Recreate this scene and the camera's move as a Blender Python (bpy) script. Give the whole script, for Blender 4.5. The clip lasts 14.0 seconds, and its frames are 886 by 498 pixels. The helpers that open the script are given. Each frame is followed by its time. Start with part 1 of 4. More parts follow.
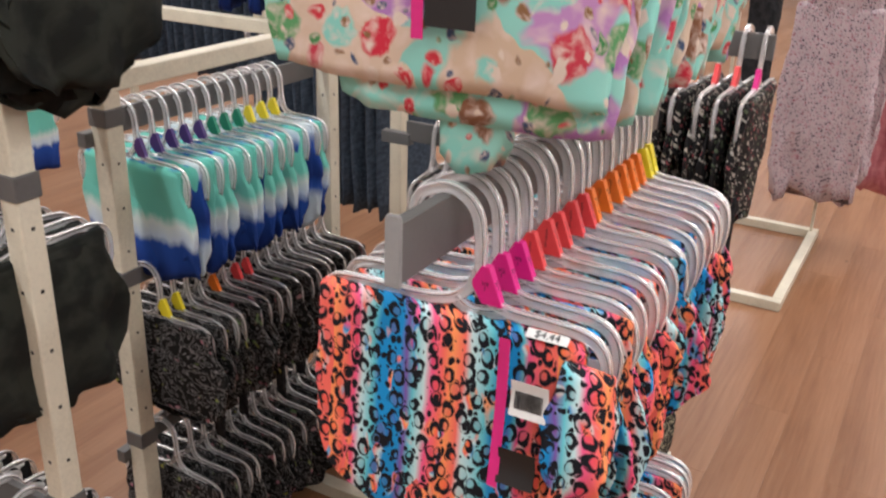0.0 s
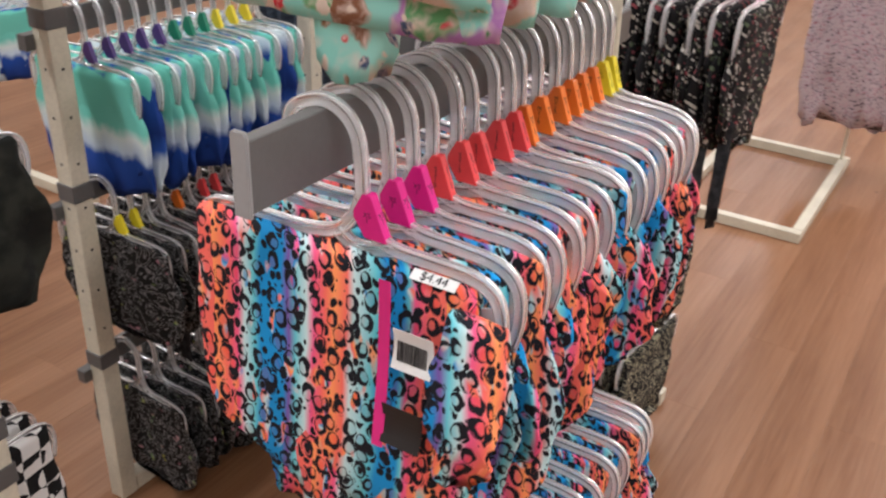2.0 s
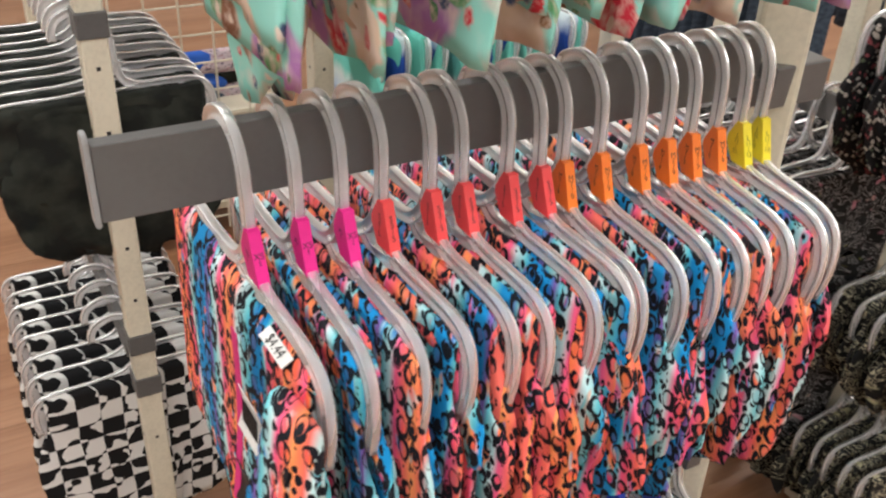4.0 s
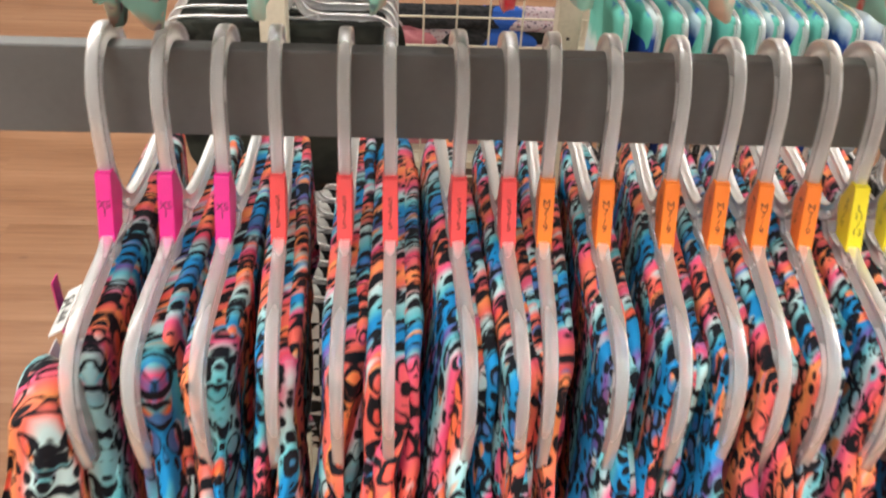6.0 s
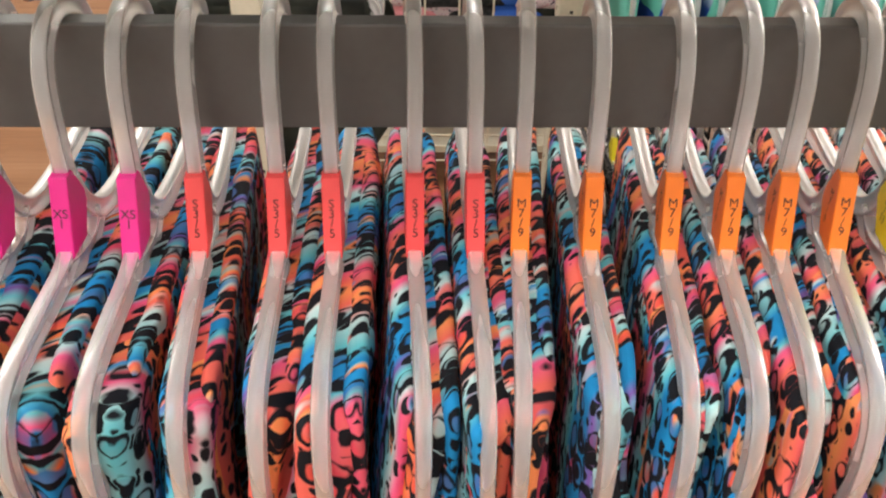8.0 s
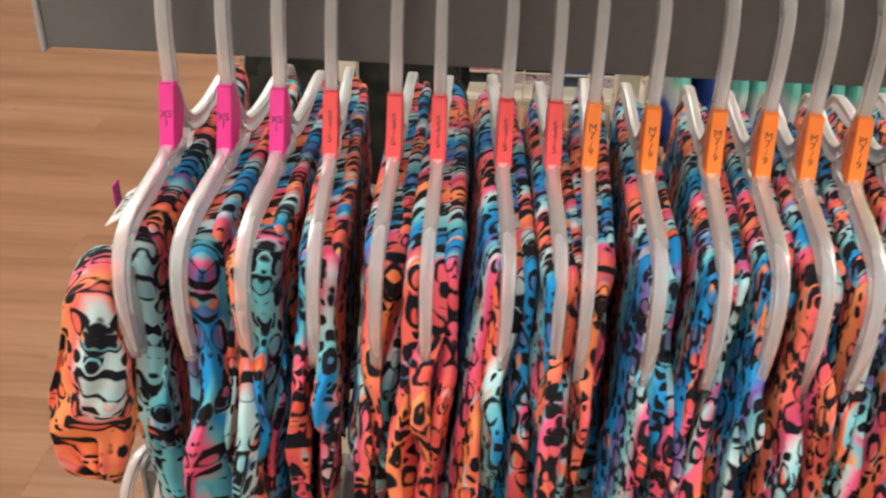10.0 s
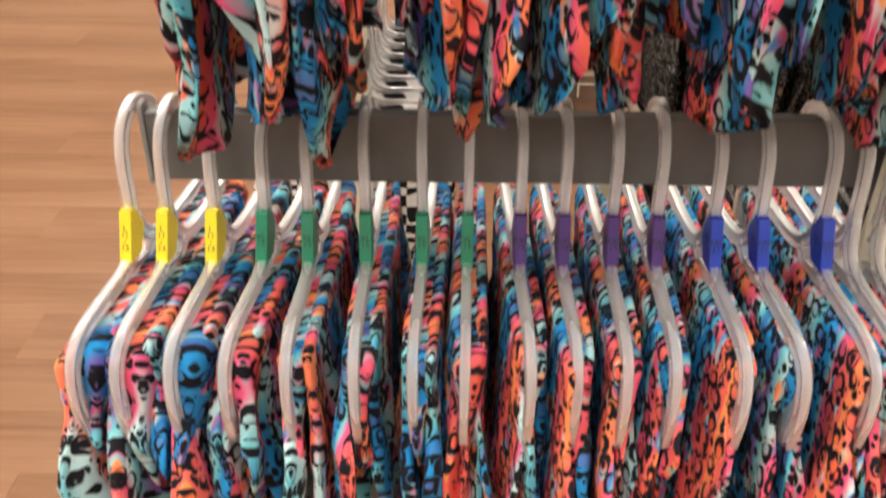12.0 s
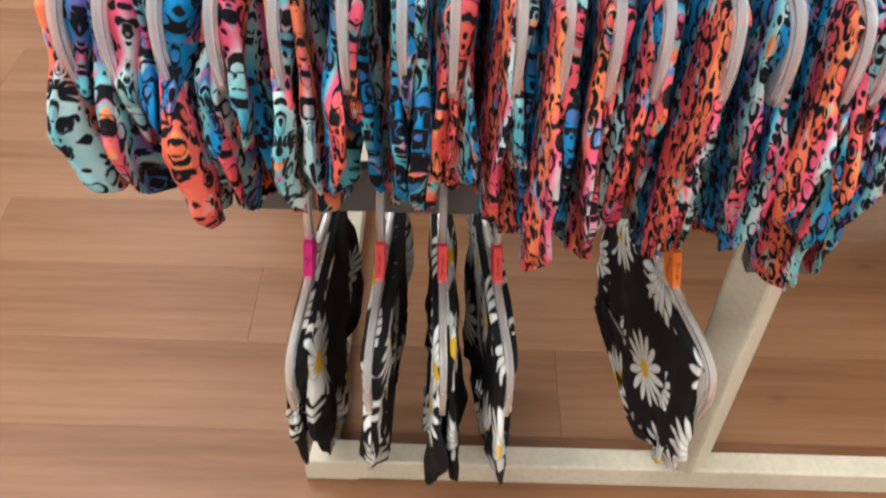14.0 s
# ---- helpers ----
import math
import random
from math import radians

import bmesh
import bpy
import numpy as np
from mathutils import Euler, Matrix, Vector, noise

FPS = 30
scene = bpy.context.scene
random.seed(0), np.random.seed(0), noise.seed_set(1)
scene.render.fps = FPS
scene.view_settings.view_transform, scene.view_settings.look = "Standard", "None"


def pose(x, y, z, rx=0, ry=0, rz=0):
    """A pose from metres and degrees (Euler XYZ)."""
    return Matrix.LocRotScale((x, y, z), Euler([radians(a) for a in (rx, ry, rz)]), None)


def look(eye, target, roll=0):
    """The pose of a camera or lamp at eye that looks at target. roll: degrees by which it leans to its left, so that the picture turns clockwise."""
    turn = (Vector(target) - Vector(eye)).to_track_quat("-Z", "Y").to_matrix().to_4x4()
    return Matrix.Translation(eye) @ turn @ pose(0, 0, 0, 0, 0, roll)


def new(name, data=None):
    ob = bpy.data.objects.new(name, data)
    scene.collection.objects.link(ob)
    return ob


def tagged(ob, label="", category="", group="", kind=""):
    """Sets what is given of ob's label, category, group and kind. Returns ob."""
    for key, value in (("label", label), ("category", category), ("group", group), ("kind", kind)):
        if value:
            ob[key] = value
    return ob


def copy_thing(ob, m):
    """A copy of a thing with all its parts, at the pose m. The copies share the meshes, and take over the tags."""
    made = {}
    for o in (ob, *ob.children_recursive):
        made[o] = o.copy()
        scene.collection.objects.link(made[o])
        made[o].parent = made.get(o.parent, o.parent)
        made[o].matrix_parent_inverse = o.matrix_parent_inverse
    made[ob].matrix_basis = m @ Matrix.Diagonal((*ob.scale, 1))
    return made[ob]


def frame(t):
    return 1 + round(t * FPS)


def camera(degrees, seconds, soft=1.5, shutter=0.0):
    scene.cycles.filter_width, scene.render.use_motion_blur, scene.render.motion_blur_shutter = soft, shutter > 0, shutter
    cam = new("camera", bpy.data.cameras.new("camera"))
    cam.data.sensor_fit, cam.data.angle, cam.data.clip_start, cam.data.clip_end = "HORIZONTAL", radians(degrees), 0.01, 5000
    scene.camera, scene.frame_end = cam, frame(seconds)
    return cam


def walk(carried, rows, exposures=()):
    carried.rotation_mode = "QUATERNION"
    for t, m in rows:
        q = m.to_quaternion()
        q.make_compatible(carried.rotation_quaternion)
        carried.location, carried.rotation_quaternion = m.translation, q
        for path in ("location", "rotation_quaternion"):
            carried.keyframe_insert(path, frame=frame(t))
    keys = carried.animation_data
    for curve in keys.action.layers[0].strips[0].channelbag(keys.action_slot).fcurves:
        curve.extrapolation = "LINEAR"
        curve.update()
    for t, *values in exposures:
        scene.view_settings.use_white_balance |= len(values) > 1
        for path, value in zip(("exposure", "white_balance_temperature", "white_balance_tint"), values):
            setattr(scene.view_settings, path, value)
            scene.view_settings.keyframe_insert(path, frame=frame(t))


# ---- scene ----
cam = camera(51.3, 14.0, 2.2, 0.4)
PATH = [
    (0, (0.373, -0.641, 1.585), (-0.509, 0.978, 0.81), 1.9),
    (0.5, (0.358, -0.599, 1.554), (-0.471, 1.006, 0.695), 1.3),
    (1, (0.357, -0.562, 1.534), (-0.442, 1.026, 0.617), 0.9),
    (1.5, (0.378, -0.519, 1.533), (-0.422, 1.055, 0.594), 1.1),
    (2, (0.428, -0.464, 1.544), (-0.482, 1.05, 0.606), 2.4),
    (2.5, (0.506, -0.375, 1.561), (-0.604, 0.976, 0.59), 3.5),
    (4.8, (0.596, 0.082, 1.565), (-0.96, 0.627, 0.432), 4.2),
    (5, (0.604, 0.121, 1.569), (-0.965, 0.571, 0.413), 4.8),
    (5.5, (0.623, 0.203, 1.514), (-1.066, 0.421, 0.465), 3.4),
    (6, (0.526, 0.266, 1.514), (-1.131, 0.369, 0.399), 2.8),
    (6.5, (0.466, 0.271, 1.486), (-1.198, 0.356, 0.38), 2.1),
    (7, (0.432, 0.3, 1.474), (-1.212, 0.368, 0.336), 0.4),
    (9.5, (0.492, 0.306, 1.466), (-1.154, 0.348, 0.33), 3.5),
    (10, (0.579, 0.283, 1.448), (-1.138, 0.237, 0.424), 2.3),
    (10.5, (0.582, 0.263, 1.372), (-1.158, 0.221, 0.387), 0.7),
    (11, (0.631, 0.252, 1.243), (-1.197, 0.241, 0.432), 0.4),
    (11.5, (0.648, 0.251, 1.189), (-1.128, 0.242, 0.27), 0.3),
    (12, (0.652, 0.258, 1.138), (-1.049, 0.226, 0.087), 0.2),
    (12.5, (0.658, 0.254, 1.091), (-0.961, 0.251, -0.083), 1.1),
    (13, (0.669, 0.256, 1.066), (-0.881, 0.268, -0.197), 1.5),
    (13.5, (0.683, 0.255, 1.05), (-0.801, 0.273, -0.291), 1.3),
    (14, (0.711, 0.259, 1.057), (-0.711, 0.262, -0.349), 1.7),
]
walk(cam, [(t, look(eye, target, roll)) for t, eye, target, roll in PATH], [
    (0.0, -0.24, 6000, 11), (2.7, -0.26, 5900, 11), (4.8, 0.0, 6200, 4), (5.6, 0.06, 6250, 5), (6.5, 0.02, 6350, 6), (9.5, -0.06, 6450, 6), (10.7, -0.18, 6300, 6), (11.4, 0.12, 6500, 7), (12.2, 0.2, 6700, 8), (14.0, 0.0, 6000, 5)])
STRIP_WATTS = 71.0
# ---------------------------------------------------------------- light
world = bpy.data.worlds.new("store_air")
scene.world = world
world.use_nodes = True
world.node_tree.nodes["Background"].inputs[0].default_value = (0.9, 0.93, 1.0, 1)
world.node_tree.nodes["Background"].inputs[1].default_value = 0.12
CEIL = 3.4


# ---------------------------------------------------------------- materials
def material(name, rough=0.6, metal=0.0, spec=0.4):
    m = bpy.data.materials.new(name)
    m.use_nodes = True
    b = m.node_tree.nodes["Principled BSDF"]
    b.inputs["Roughness"].default_value = rough
    b.inputs["Metallic"].default_value = metal
    b.inputs["Specular IOR Level"].default_value = spec
    return m, m.node_tree, b


def nd(t, kind, **kw):
    n = t.nodes.new(kind)
    for k, v in kw.items():
        n.inputs[k.replace("_", " ")].default_value = v
    return n


def maths(t, op, a, b=None, c=None, clamp=False):
    n = t.nodes.new("ShaderNodeMath")
    n.operation, n.use_clamp = op, clamp
    for i, v in enumerate((a, b, c)):
        if v is None:
            continue
        if isinstance(v, (int, float)):
            n.inputs[i].default_value = v
        else:
            t.links.new(v, n.inputs[i])
    return n.outputs[0]


def ramp(t, fac, stops, mode="LINEAR"):
    n = t.nodes.new("ShaderNodeValToRGB")
    n.color_ramp.interpolation = mode
    e = n.color_ramp.elements
    while len(e) < len(stops):
        e.new(0.5)
    for el, (p, c) in zip(e, stops):
        el.position, el.color = p, (*c, 1)
    t.links.new(fac, n.inputs[0])
    return n.outputs[0]


def blend(t, fac, a, b, how="MIX"):
    n = t.nodes.new("ShaderNodeMix")
    n.data_type, n.blend_type = "RGBA", how
    for s, v in ((n.inputs[0], fac), (n.inputs[6], a), (n.inputs[7], b)):
        if isinstance(v, (int, float)):
            s.default_value = v
        elif isinstance(v, tuple):
            s.default_value = (*v, 1)
        else:
            t.links.new(v, s)
    return n.outputs[2]


def bump(t, b, height, strength=0.3, distance=0.002):
    n = t.nodes.new("ShaderNodeBump")
    n.inputs["Strength"].default_value, n.inputs["Distance"].default_value = strength, distance
    t.links.new(height, n.inputs["Height"])
    t.links.new(n.outputs[0], b.inputs["Normal"])


def noisetex(t, vec, scale, detail=2.0, rough=0.5):
    n = nd(t, "ShaderNodeTexNoise", Scale=scale, Detail=detail, Roughness=rough)
    t.links.new(vec, n.inputs["Vector"])
    return n


def cloth_coords(t, warp=0.0, warp_scale=20.0, spread=3.0):
    """Cloth coordinates in metres, shifted for each garment, and slightly warped."""
    uv = t.nodes.new("ShaderNodeTexCoord").outputs["UV"]
    info = t.nodes.new("ShaderNodeObjectInfo").outputs["Random"]
    comb = t.nodes.new("ShaderNodeCombineXYZ")
    t.links.new(maths(t, "MULTIPLY", info, spread), comb.inputs[0])
    t.links.new(maths(t, "MULTIPLY", info, spread * 1.7), comb.inputs[1])
    add = t.nodes.new("ShaderNodeVectorMath")
    t.links.new(uv, add.inputs[0])
    t.links.new(comb.outputs[0], add.inputs[1])
    vec = add.outputs[0]
    if warp:
        n = noisetex(t, vec, warp_scale, 2)
        sub = t.nodes.new("ShaderNodeVectorMath")
        sub.operation = "SUBTRACT"
        t.links.new(n.outputs["Color"], sub.inputs[0])
        sub.inputs[1].default_value = (0.5, 0.5, 0.5)
        sc = t.nodes.new("ShaderNodeVectorMath")
        sc.operation = "SCALE"
        sc.inputs["Scale"].default_value = warp
        t.links.new(sub.outputs[0], sc.inputs[0])
        ad2 = t.nodes.new("ShaderNodeVectorMath")
        t.links.new(vec, ad2.inputs[0])
        t.links.new(sc.outputs[0], ad2.inputs[1])
        vec = ad2.outputs[0]
    return vec


def axis(t, vec, i):
    n = t.nodes.new("ShaderNodeSeparateXYZ")
    t.links.new(vec, n.inputs[0])
    return n.outputs[i]


def scaled(t, vec, s):
    n = t.nodes.new("ShaderNodeMapping")
    n.inputs["Scale"].default_value = s
    t.links.new(vec, n.inputs["Vector"])
    return n.outputs[0]


def weave(t, b, vec, strength=0.15):
    n = noisetex(t, scaled(t, vec, (1400, 1400, 1)), 1.0, 1)
    bump(t, b, n.outputs["Fac"], strength, 0.0006)


ORANGE, CORAL, PINK = (0.94, 0.33, 0.11), (0.88, 0.16, 0.125), (0.84, 0.105, 0.27)
BLUE, AQUA, PALE = (0.016, 0.27, 0.62), (0.15, 0.58, 0.66), (0.58, 0.76, 0.77)
PURPLE = (0.2, 0.09, 0.38)


def mat_leopard():
    m, t, b = material("leopard_print_jersey", 0.75, 0, 0.25)
    vec = cloth_coords(t, 0.010, 14.0)
    u = axis(t, vec, 0)
    f = maths(t, "FRACT", maths(t, "MULTIPLY", u, 4.0))
    stripes = ramp(t, f, [
        (0.0, ORANGE), (0.07, CORAL), (0.12, PINK), (0.15, PALE), (0.2, AQUA), (0.23, BLUE), (0.33, BLUE), (0.36, PURPLE), (0.39, AQUA), (0.44, PALE),
        (0.47, PINK), (0.52, CORAL), (0.56, ORANGE), (0.61, CORAL), (0.64, PALE), (0.73, AQUA), (0.77, BLUE), (0.84, BLUE), (0.86, AQUA), (0.88, PINK), (0.94, CORAL)])
    # dashes of the neighbouring colours inside the stripes
    n2 = noisetex(t, scaled(t, vec, (42, 16, 1)), 1.0, 1)
    f2 = maths(t, "FRACT", maths(t, "MULTIPLY_ADD", n2.outputs["Fac"], 2.3, u))
    second = ramp(t, f2, [(0.0, CORAL), (0.2, ORANGE), (0.4, AQUA), (0.55, PINK), (0.7, BLUE), (0.85, PALE), (1.0, CORAL)])
    mask = ramp(t, noisetex(t, scaled(t, vec, (55, 24, 1)), 1.0, 1).outputs["Fac"], [(0.59, (0, 0, 0)), (0.63, (1, 1, 1))])
    col = blend(t, mask, stripes, second)
    # rosettes: broken black rings round a deeper heart, with dots and blots between them
    wv = cloth_coords(t, 0.008, 60.0)
    gaps = noisetex(t, scaled(t, vec, (155, 118, 1)), 1.0, 1).outputs["Fac"]

    def cells(sx, sy, rnd):
        sv = scaled(t, wv, (sx, sy, 1))
        vor = nd(t, "ShaderNodeTexVoronoi", Scale=1.0, Randomness=rnd)
        vor.voronoi_dimensions = "2D"
        t.links.new(sv, vor.inputs["Vector"])
        sub = t.nodes.new("ShaderNodeVectorMath")
        sub.operation = "SUBTRACT"
        t.links.new(sv, sub.inputs[0])
        t.links.new(vor.outputs["Position"], sub.inputs[1])
        return vor.outputs["Distance"], vor.outputs["Color"], sub.outputs[0]

    d, rc, off = cells(60, 43, 0.85)
    r0, r1, r2 = (axis(t, rc, i) for i in range(3))
    ang = maths(t, "ARCTAN2", axis(t, off, 1), axis(t, off, 0))
    mouth = maths(t, "COSINE", maths(t, "MULTIPLY_ADD", r2, 12.6, ang))
    size = maths(t, "MULTIPLY_ADD", r0, 0.16, 0.23)
    ring = maths(t, "ABSOLUTE", maths(t, "SUBTRACT", d, size))
    wide = maths(t, "MULTIPLY_ADD", gaps, 0.19, maths(t, "MULTIPLY_ADD", mouth, -0.066, 0.022))
    black = maths(t, "MULTIPLY", maths(t, "SUBTRACT", wide, ring), 18.0, clamp=True)
    blot = maths(t, "MULTIPLY", maths(t, "SUBTRACT", maths(t, "MULTIPLY_ADD", gaps, 0.3, 0.08), d), 18.0, clamp=True)
    black = maths(t, "MAXIMUM", black, maths(t, "MULTIPLY", maths(t, "GREATER_THAN", r1, 0.80), blot))
    d2, dc, _o = cells(118, 88, 1.0)
    dot = maths(t, "MULTIPLY", maths(t, "SUBTRACT", maths(t, "MULTIPLY_ADD", axis(t, dc, 0), 0.46, 0.05), d2), 12.0, clamp=True)
    outside = maths(t, "GREATER_THAN", d, maths(t, "ADD", size, 0.14))
    black = maths(t, "MAXIMUM", black, maths(t, "MULTIPLY", dot, outside))
    heart = maths(t, "MULTIPLY", maths(t, "SUBTRACT", size, d), 12.0, clamp=True)
    deep = blend(t, maths(t, "MULTIPLY", heart, 0.15), col, second)
    deep = blend(t, maths(t, "MULTIPLY", heart, 0.4), deep, col, "MULTIPLY")
    col = blend(t, black, deep, (0.006, 0.007, 0.012))
    t.links.new(col, b.inputs["Base Color"])
    weave(t, b, vec)
    return m


def mat_daisy():
    m, t, b = material("daisy_print_jersey", 0.75, 0, 0.25)
    vec = cloth_coords(t, 0.004, 30)
    sv = scaled(t, vec, (8.6, 8.6, 1))
    vor = nd(t, "ShaderNodeTexVoronoi", Scale=1.0, Randomness=0.75)
    vor.voronoi_dimensions = "2D"
    t.links.new(sv, vor.inputs["Vector"])
    sub = t.nodes.new("ShaderNodeVectorMath")
    sub.operation = "SUBTRACT"
    t.links.new(sv, sub.inputs[0])
    t.links.new(vor.outputs["Position"], sub.inputs[1])
    ang = maths(t, "ARCTAN2", axis(t, sub.outputs[0], 1), axis(t, sub.outputs[0], 0))
    petals = maths(t, "ABSOLUTE", maths(t, "COSINE", maths(t, "MULTIPLY", ang, 7.0)))
    size = maths(t, "MULTIPLY_ADD", axis(t, vor.outputs["Color"], 0), 0.14, 0.33)
    reach = maths(t, "MULTIPLY", size, maths(t, "MULTIPLY_ADD", petals, 0.5, 0.52))
    white = maths(t, "MULTIPLY", maths(t, "SUBTRACT", reach, vor.outputs["Distance"]), 25.0, clamp=True)
    heart = maths(t, "MULTIPLY", maths(t, "SUBTRACT", maths(t, "MULTIPLY", size, 0.27), vor.outputs["Distance"]), 30.0, clamp=True)
    shade = blend(t, petals, (0.5, 0.52, 0.5), (0.82, 0.83, 0.8))
    col = blend(t, white, (0.008, 0.008, 0.01), shade)
    col = blend(t, heart, col, (0.8, 0.5, 0.03))
    t.links.new(col, b.inputs["Base Color"])
    weave(t, b, vec)
    return m


def mat_tie_dye():
    m, t, b = material("tie_dyed_cotton", 0.85, 0, 0.2)
    uv = t.nodes.new("ShaderNodeTexCoord").outputs["UV"]
    info = t.nodes.new("ShaderNodeObjectInfo").outputs["Random"]
    n = noisetex(t, scaled(t, cloth_coords(t), (30, 14, 1)), 1.0, 3)
    v = maths(t, "MULTIPLY_ADD", n.outputs["Fac"], 0.05, maths(t, "MULTIPLY_ADD", axis(t, uv, 1), -1.0, -0.02))
    f = maths(t, "MULTIPLY_ADD", v, 3.1, maths(t, "MULTIPLY", maths(t, "GREATER_THAN", info, 0.6), 0.42))
    col = ramp(t, f, [(0.0, (0.03, 0.1, 0.42)), (0.03, (0.16, 0.55, 0.45)), (0.33, (0.17, 0.55, 0.46)), (0.41, (0.62, 0.7, 0.68)), (0.5, (0.5, 0.6, 0.72)),
                      (0.56, (0.02, 0.07, 0.33)), (0.82, (0.012, 0.03, 0.16)), (0.92, (0.03, 0.1, 0.42)), (1.0, (0.55, 0.65, 0.72))])
    t.links.new(col, b.inputs["Base Color"])
    weave(t, b, uv)
    return m


def mat_swirl(olive=False):
    m, t, b = material("olive_swirl_jersey" if olive else "dark_swirl_jersey", 0.8, 0, 0.2)
    vec = cloth_coords(t, 0.05, 13.0)
    n = noisetex(t, scaled(t, vec, (30, 30, 1)), 1.0, 2)
    f = maths(t, "FRACT", maths(t, "MULTIPLY", n.outputs["Fac"], 5.0))
    pale = (0.5, 0.46, 0.32) if olive else (0.27, 0.255, 0.25)
    col = ramp(t, f, [(0.0, (0.008, 0.008, 0.008)), (0.5, (0.01, 0.01, 0.01)), (0.58, pale), (0.66, (0.03, 0.03, 0.03)), (0.84, (0.012, 0.012, 0.012)), (0.92, pale), (1.0, (0.01, 0.01, 0.01))])
    spot = noisetex(t, scaled(t, vec, (38, 38, 1)), 1.0, 1)
    fleck = maths(t, "MULTIPLY", maths(t, "SUBTRACT", spot.outputs["Fac"], 0.66), 20.0, clamp=True)
    hue = noisetex(t, scaled(t, vec, (9, 9, 1)), 1.0, 1).outputs["Fac"]
    tint = ramp(t, hue, [(0.0, (0.4, 0.4, 0.16)), (0.5, (0.35, 0.33, 0.2))] if olive else [(0.38, (0.42, 0.4, 0.06)), (0.46, (0.2, 0.35, 0.16)), (0.52, (0.55, 0.2, 0.27)), (0.62, (0.6, 0.34, 0.36))])
    col = blend(t, maths(t, "MULTIPLY", fleck, 0.75), col, tint)
    t.links.new(col, b.inputs["Base Color"])
    weave(t, b, vec)
    return m


def mat_spots(name, ground, spots, scale, size, rough=0.8):
    """A ground with scattered small spots of several colours."""
    m, t, b = material(name, rough, 0, 0.2)
    vec = cloth_coords(t, 0.01, 60.0)
    vor = nd(t, "ShaderNodeTexVoronoi", Scale=scale, Randomness=1.0)
    vor.voronoi_dimensions = "2D"
    t.links.new(vec, vor.inputs["Vector"])
    pick = axis(t, vor.outputs["Color"], 0)
    cols = ramp(t, pick, [(i / len(spots), c) for i, c in enumerate(spots)], "CONSTANT")
    r = maths(t, "MULTIPLY_ADD", axis(t, vor.outputs["Color"], 1), size, size * 0.55)
    fac = maths(t, "MULTIPLY", maths(t, "SUBTRACT", r, vor.outputs["Distance"]), 14.0, clamp=True)
    shade = blend(t, noisetex(t, vec, 12, 2).outputs["Fac"], ground, tuple(c * 0.75 for c in ground))
    t.links.new(blend(t, fac, shade, cols), b.inputs["Base Color"])
    weave(t, b, vec)
    return m


def mat_mint_floral():
    m, t, b = material("mint_floral_print_jersey", 0.75, 0, 0.25)
    vec = cloth_coords(t, 0.035, 22.0)
    ground = blend(t, noisetex(t, vec, 18, 2).outputs["Fac"], (0.22, 0.6, 0.52), (0.38, 0.7, 0.62))
    col = ground
    layers = ((9, 0.42, [(0.42, 0.2, 0.48), (0.62, 0.47, 0.34), (0.26, 0.63, 0.55), (0.66, 0.52, 0.4), (0.5, 0.26, 0.52), (0.26, 0.63, 0.55)]),
              (19, 0.3, [(0.6, 0.03, 0.06), (0.26, 0.63, 0.55), (0.24, 0.11, 0.06), (0.7, 0.55, 0.42), (0.55, 0.05, 0.08), (0.12, 0.34, 0.14)]),
              (38, 0.2, [(0.05, 0.08, 0.16), (0.6, 0.04, 0.06), (0.06, 0.25, 0.08), (0.25, 0.13, 0.06), (0.7, 0.6, 0.5)]))
    for i, (scale, size, cols) in enumerate(layers):
        vor = nd(t, "ShaderNodeTexVoronoi", Scale=scale, Randomness=1.0)
        vor.voronoi_dimensions = "2D"
        t.links.new(vec, vor.inputs["Vector"])
        pick = axis(t, vor.outputs["Color"], 0)
        tint = ramp(t, pick, [(k / len(cols), c) for k, c in enumerate(cols)], "CONSTANT")
        fine = noisetex(t, vec, scale * 5, 2).outputs["Fac"]
        tint = blend(t, maths(t, "MULTIPLY", maths(t, "SUBTRACT", fine, 0.45), 3.0, clamp=True), tint, (0.75, 0.62, 0.55))
        r = maths(t, "MULTIPLY_ADD", axis(t, vor.outputs["Color"], 1), size * 1.3, size * 0.5)
        edge = maths(t, "MULTIPLY_ADD", fine, 0.25, maths(t, "SUBTRACT", r, vor.outputs["Distance"]))
        fac = maths(t, "MULTIPLY", maths(t, "SUBTRACT", edge, 0.12), 14.0, clamp=True)
        col = blend(t, fac, col, tint)
    t.links.new(col, b.inputs["Base Color"])
    weave(t, b, vec)
    return m


def mat_checker():
    m, t, b = material("checkerboard_cotton", 0.85, 0, 0.2)
    vec = cloth_coords(t, 0.004, 20, 0.0)
    ch = nd(t, "ShaderNodeTexChecker", Scale=27.0)
    ch.inputs[1].default_value, ch.inputs[2].default_value = (0.01, 0.01, 0.011, 1), (0.72, 0.71, 0.69, 1)
    t.links.new(vec, ch.inputs[0])
    t.links.new(ch.outputs[0], b.inputs["Base Color"])
    weave(t, b, vec)
    return m


def mat_mottled(name, a, c, scale, rough=0.8, spec=0.25, fold=0.15):
    m, t, b = material(name, rough, 0, spec)
    vec = cloth_coords(t, 0.01, 30)
    n = noisetex(t, vec, scale, 3)
    f = ramp(t, n.outputs["Fac"], [(0.4, (0, 0, 0)), (0.6, (1, 1, 1))])
    t.links.new(blend(t, f, a, c), b.inputs["Base Color"])
    weave(t, b, vec, fold)
    return m


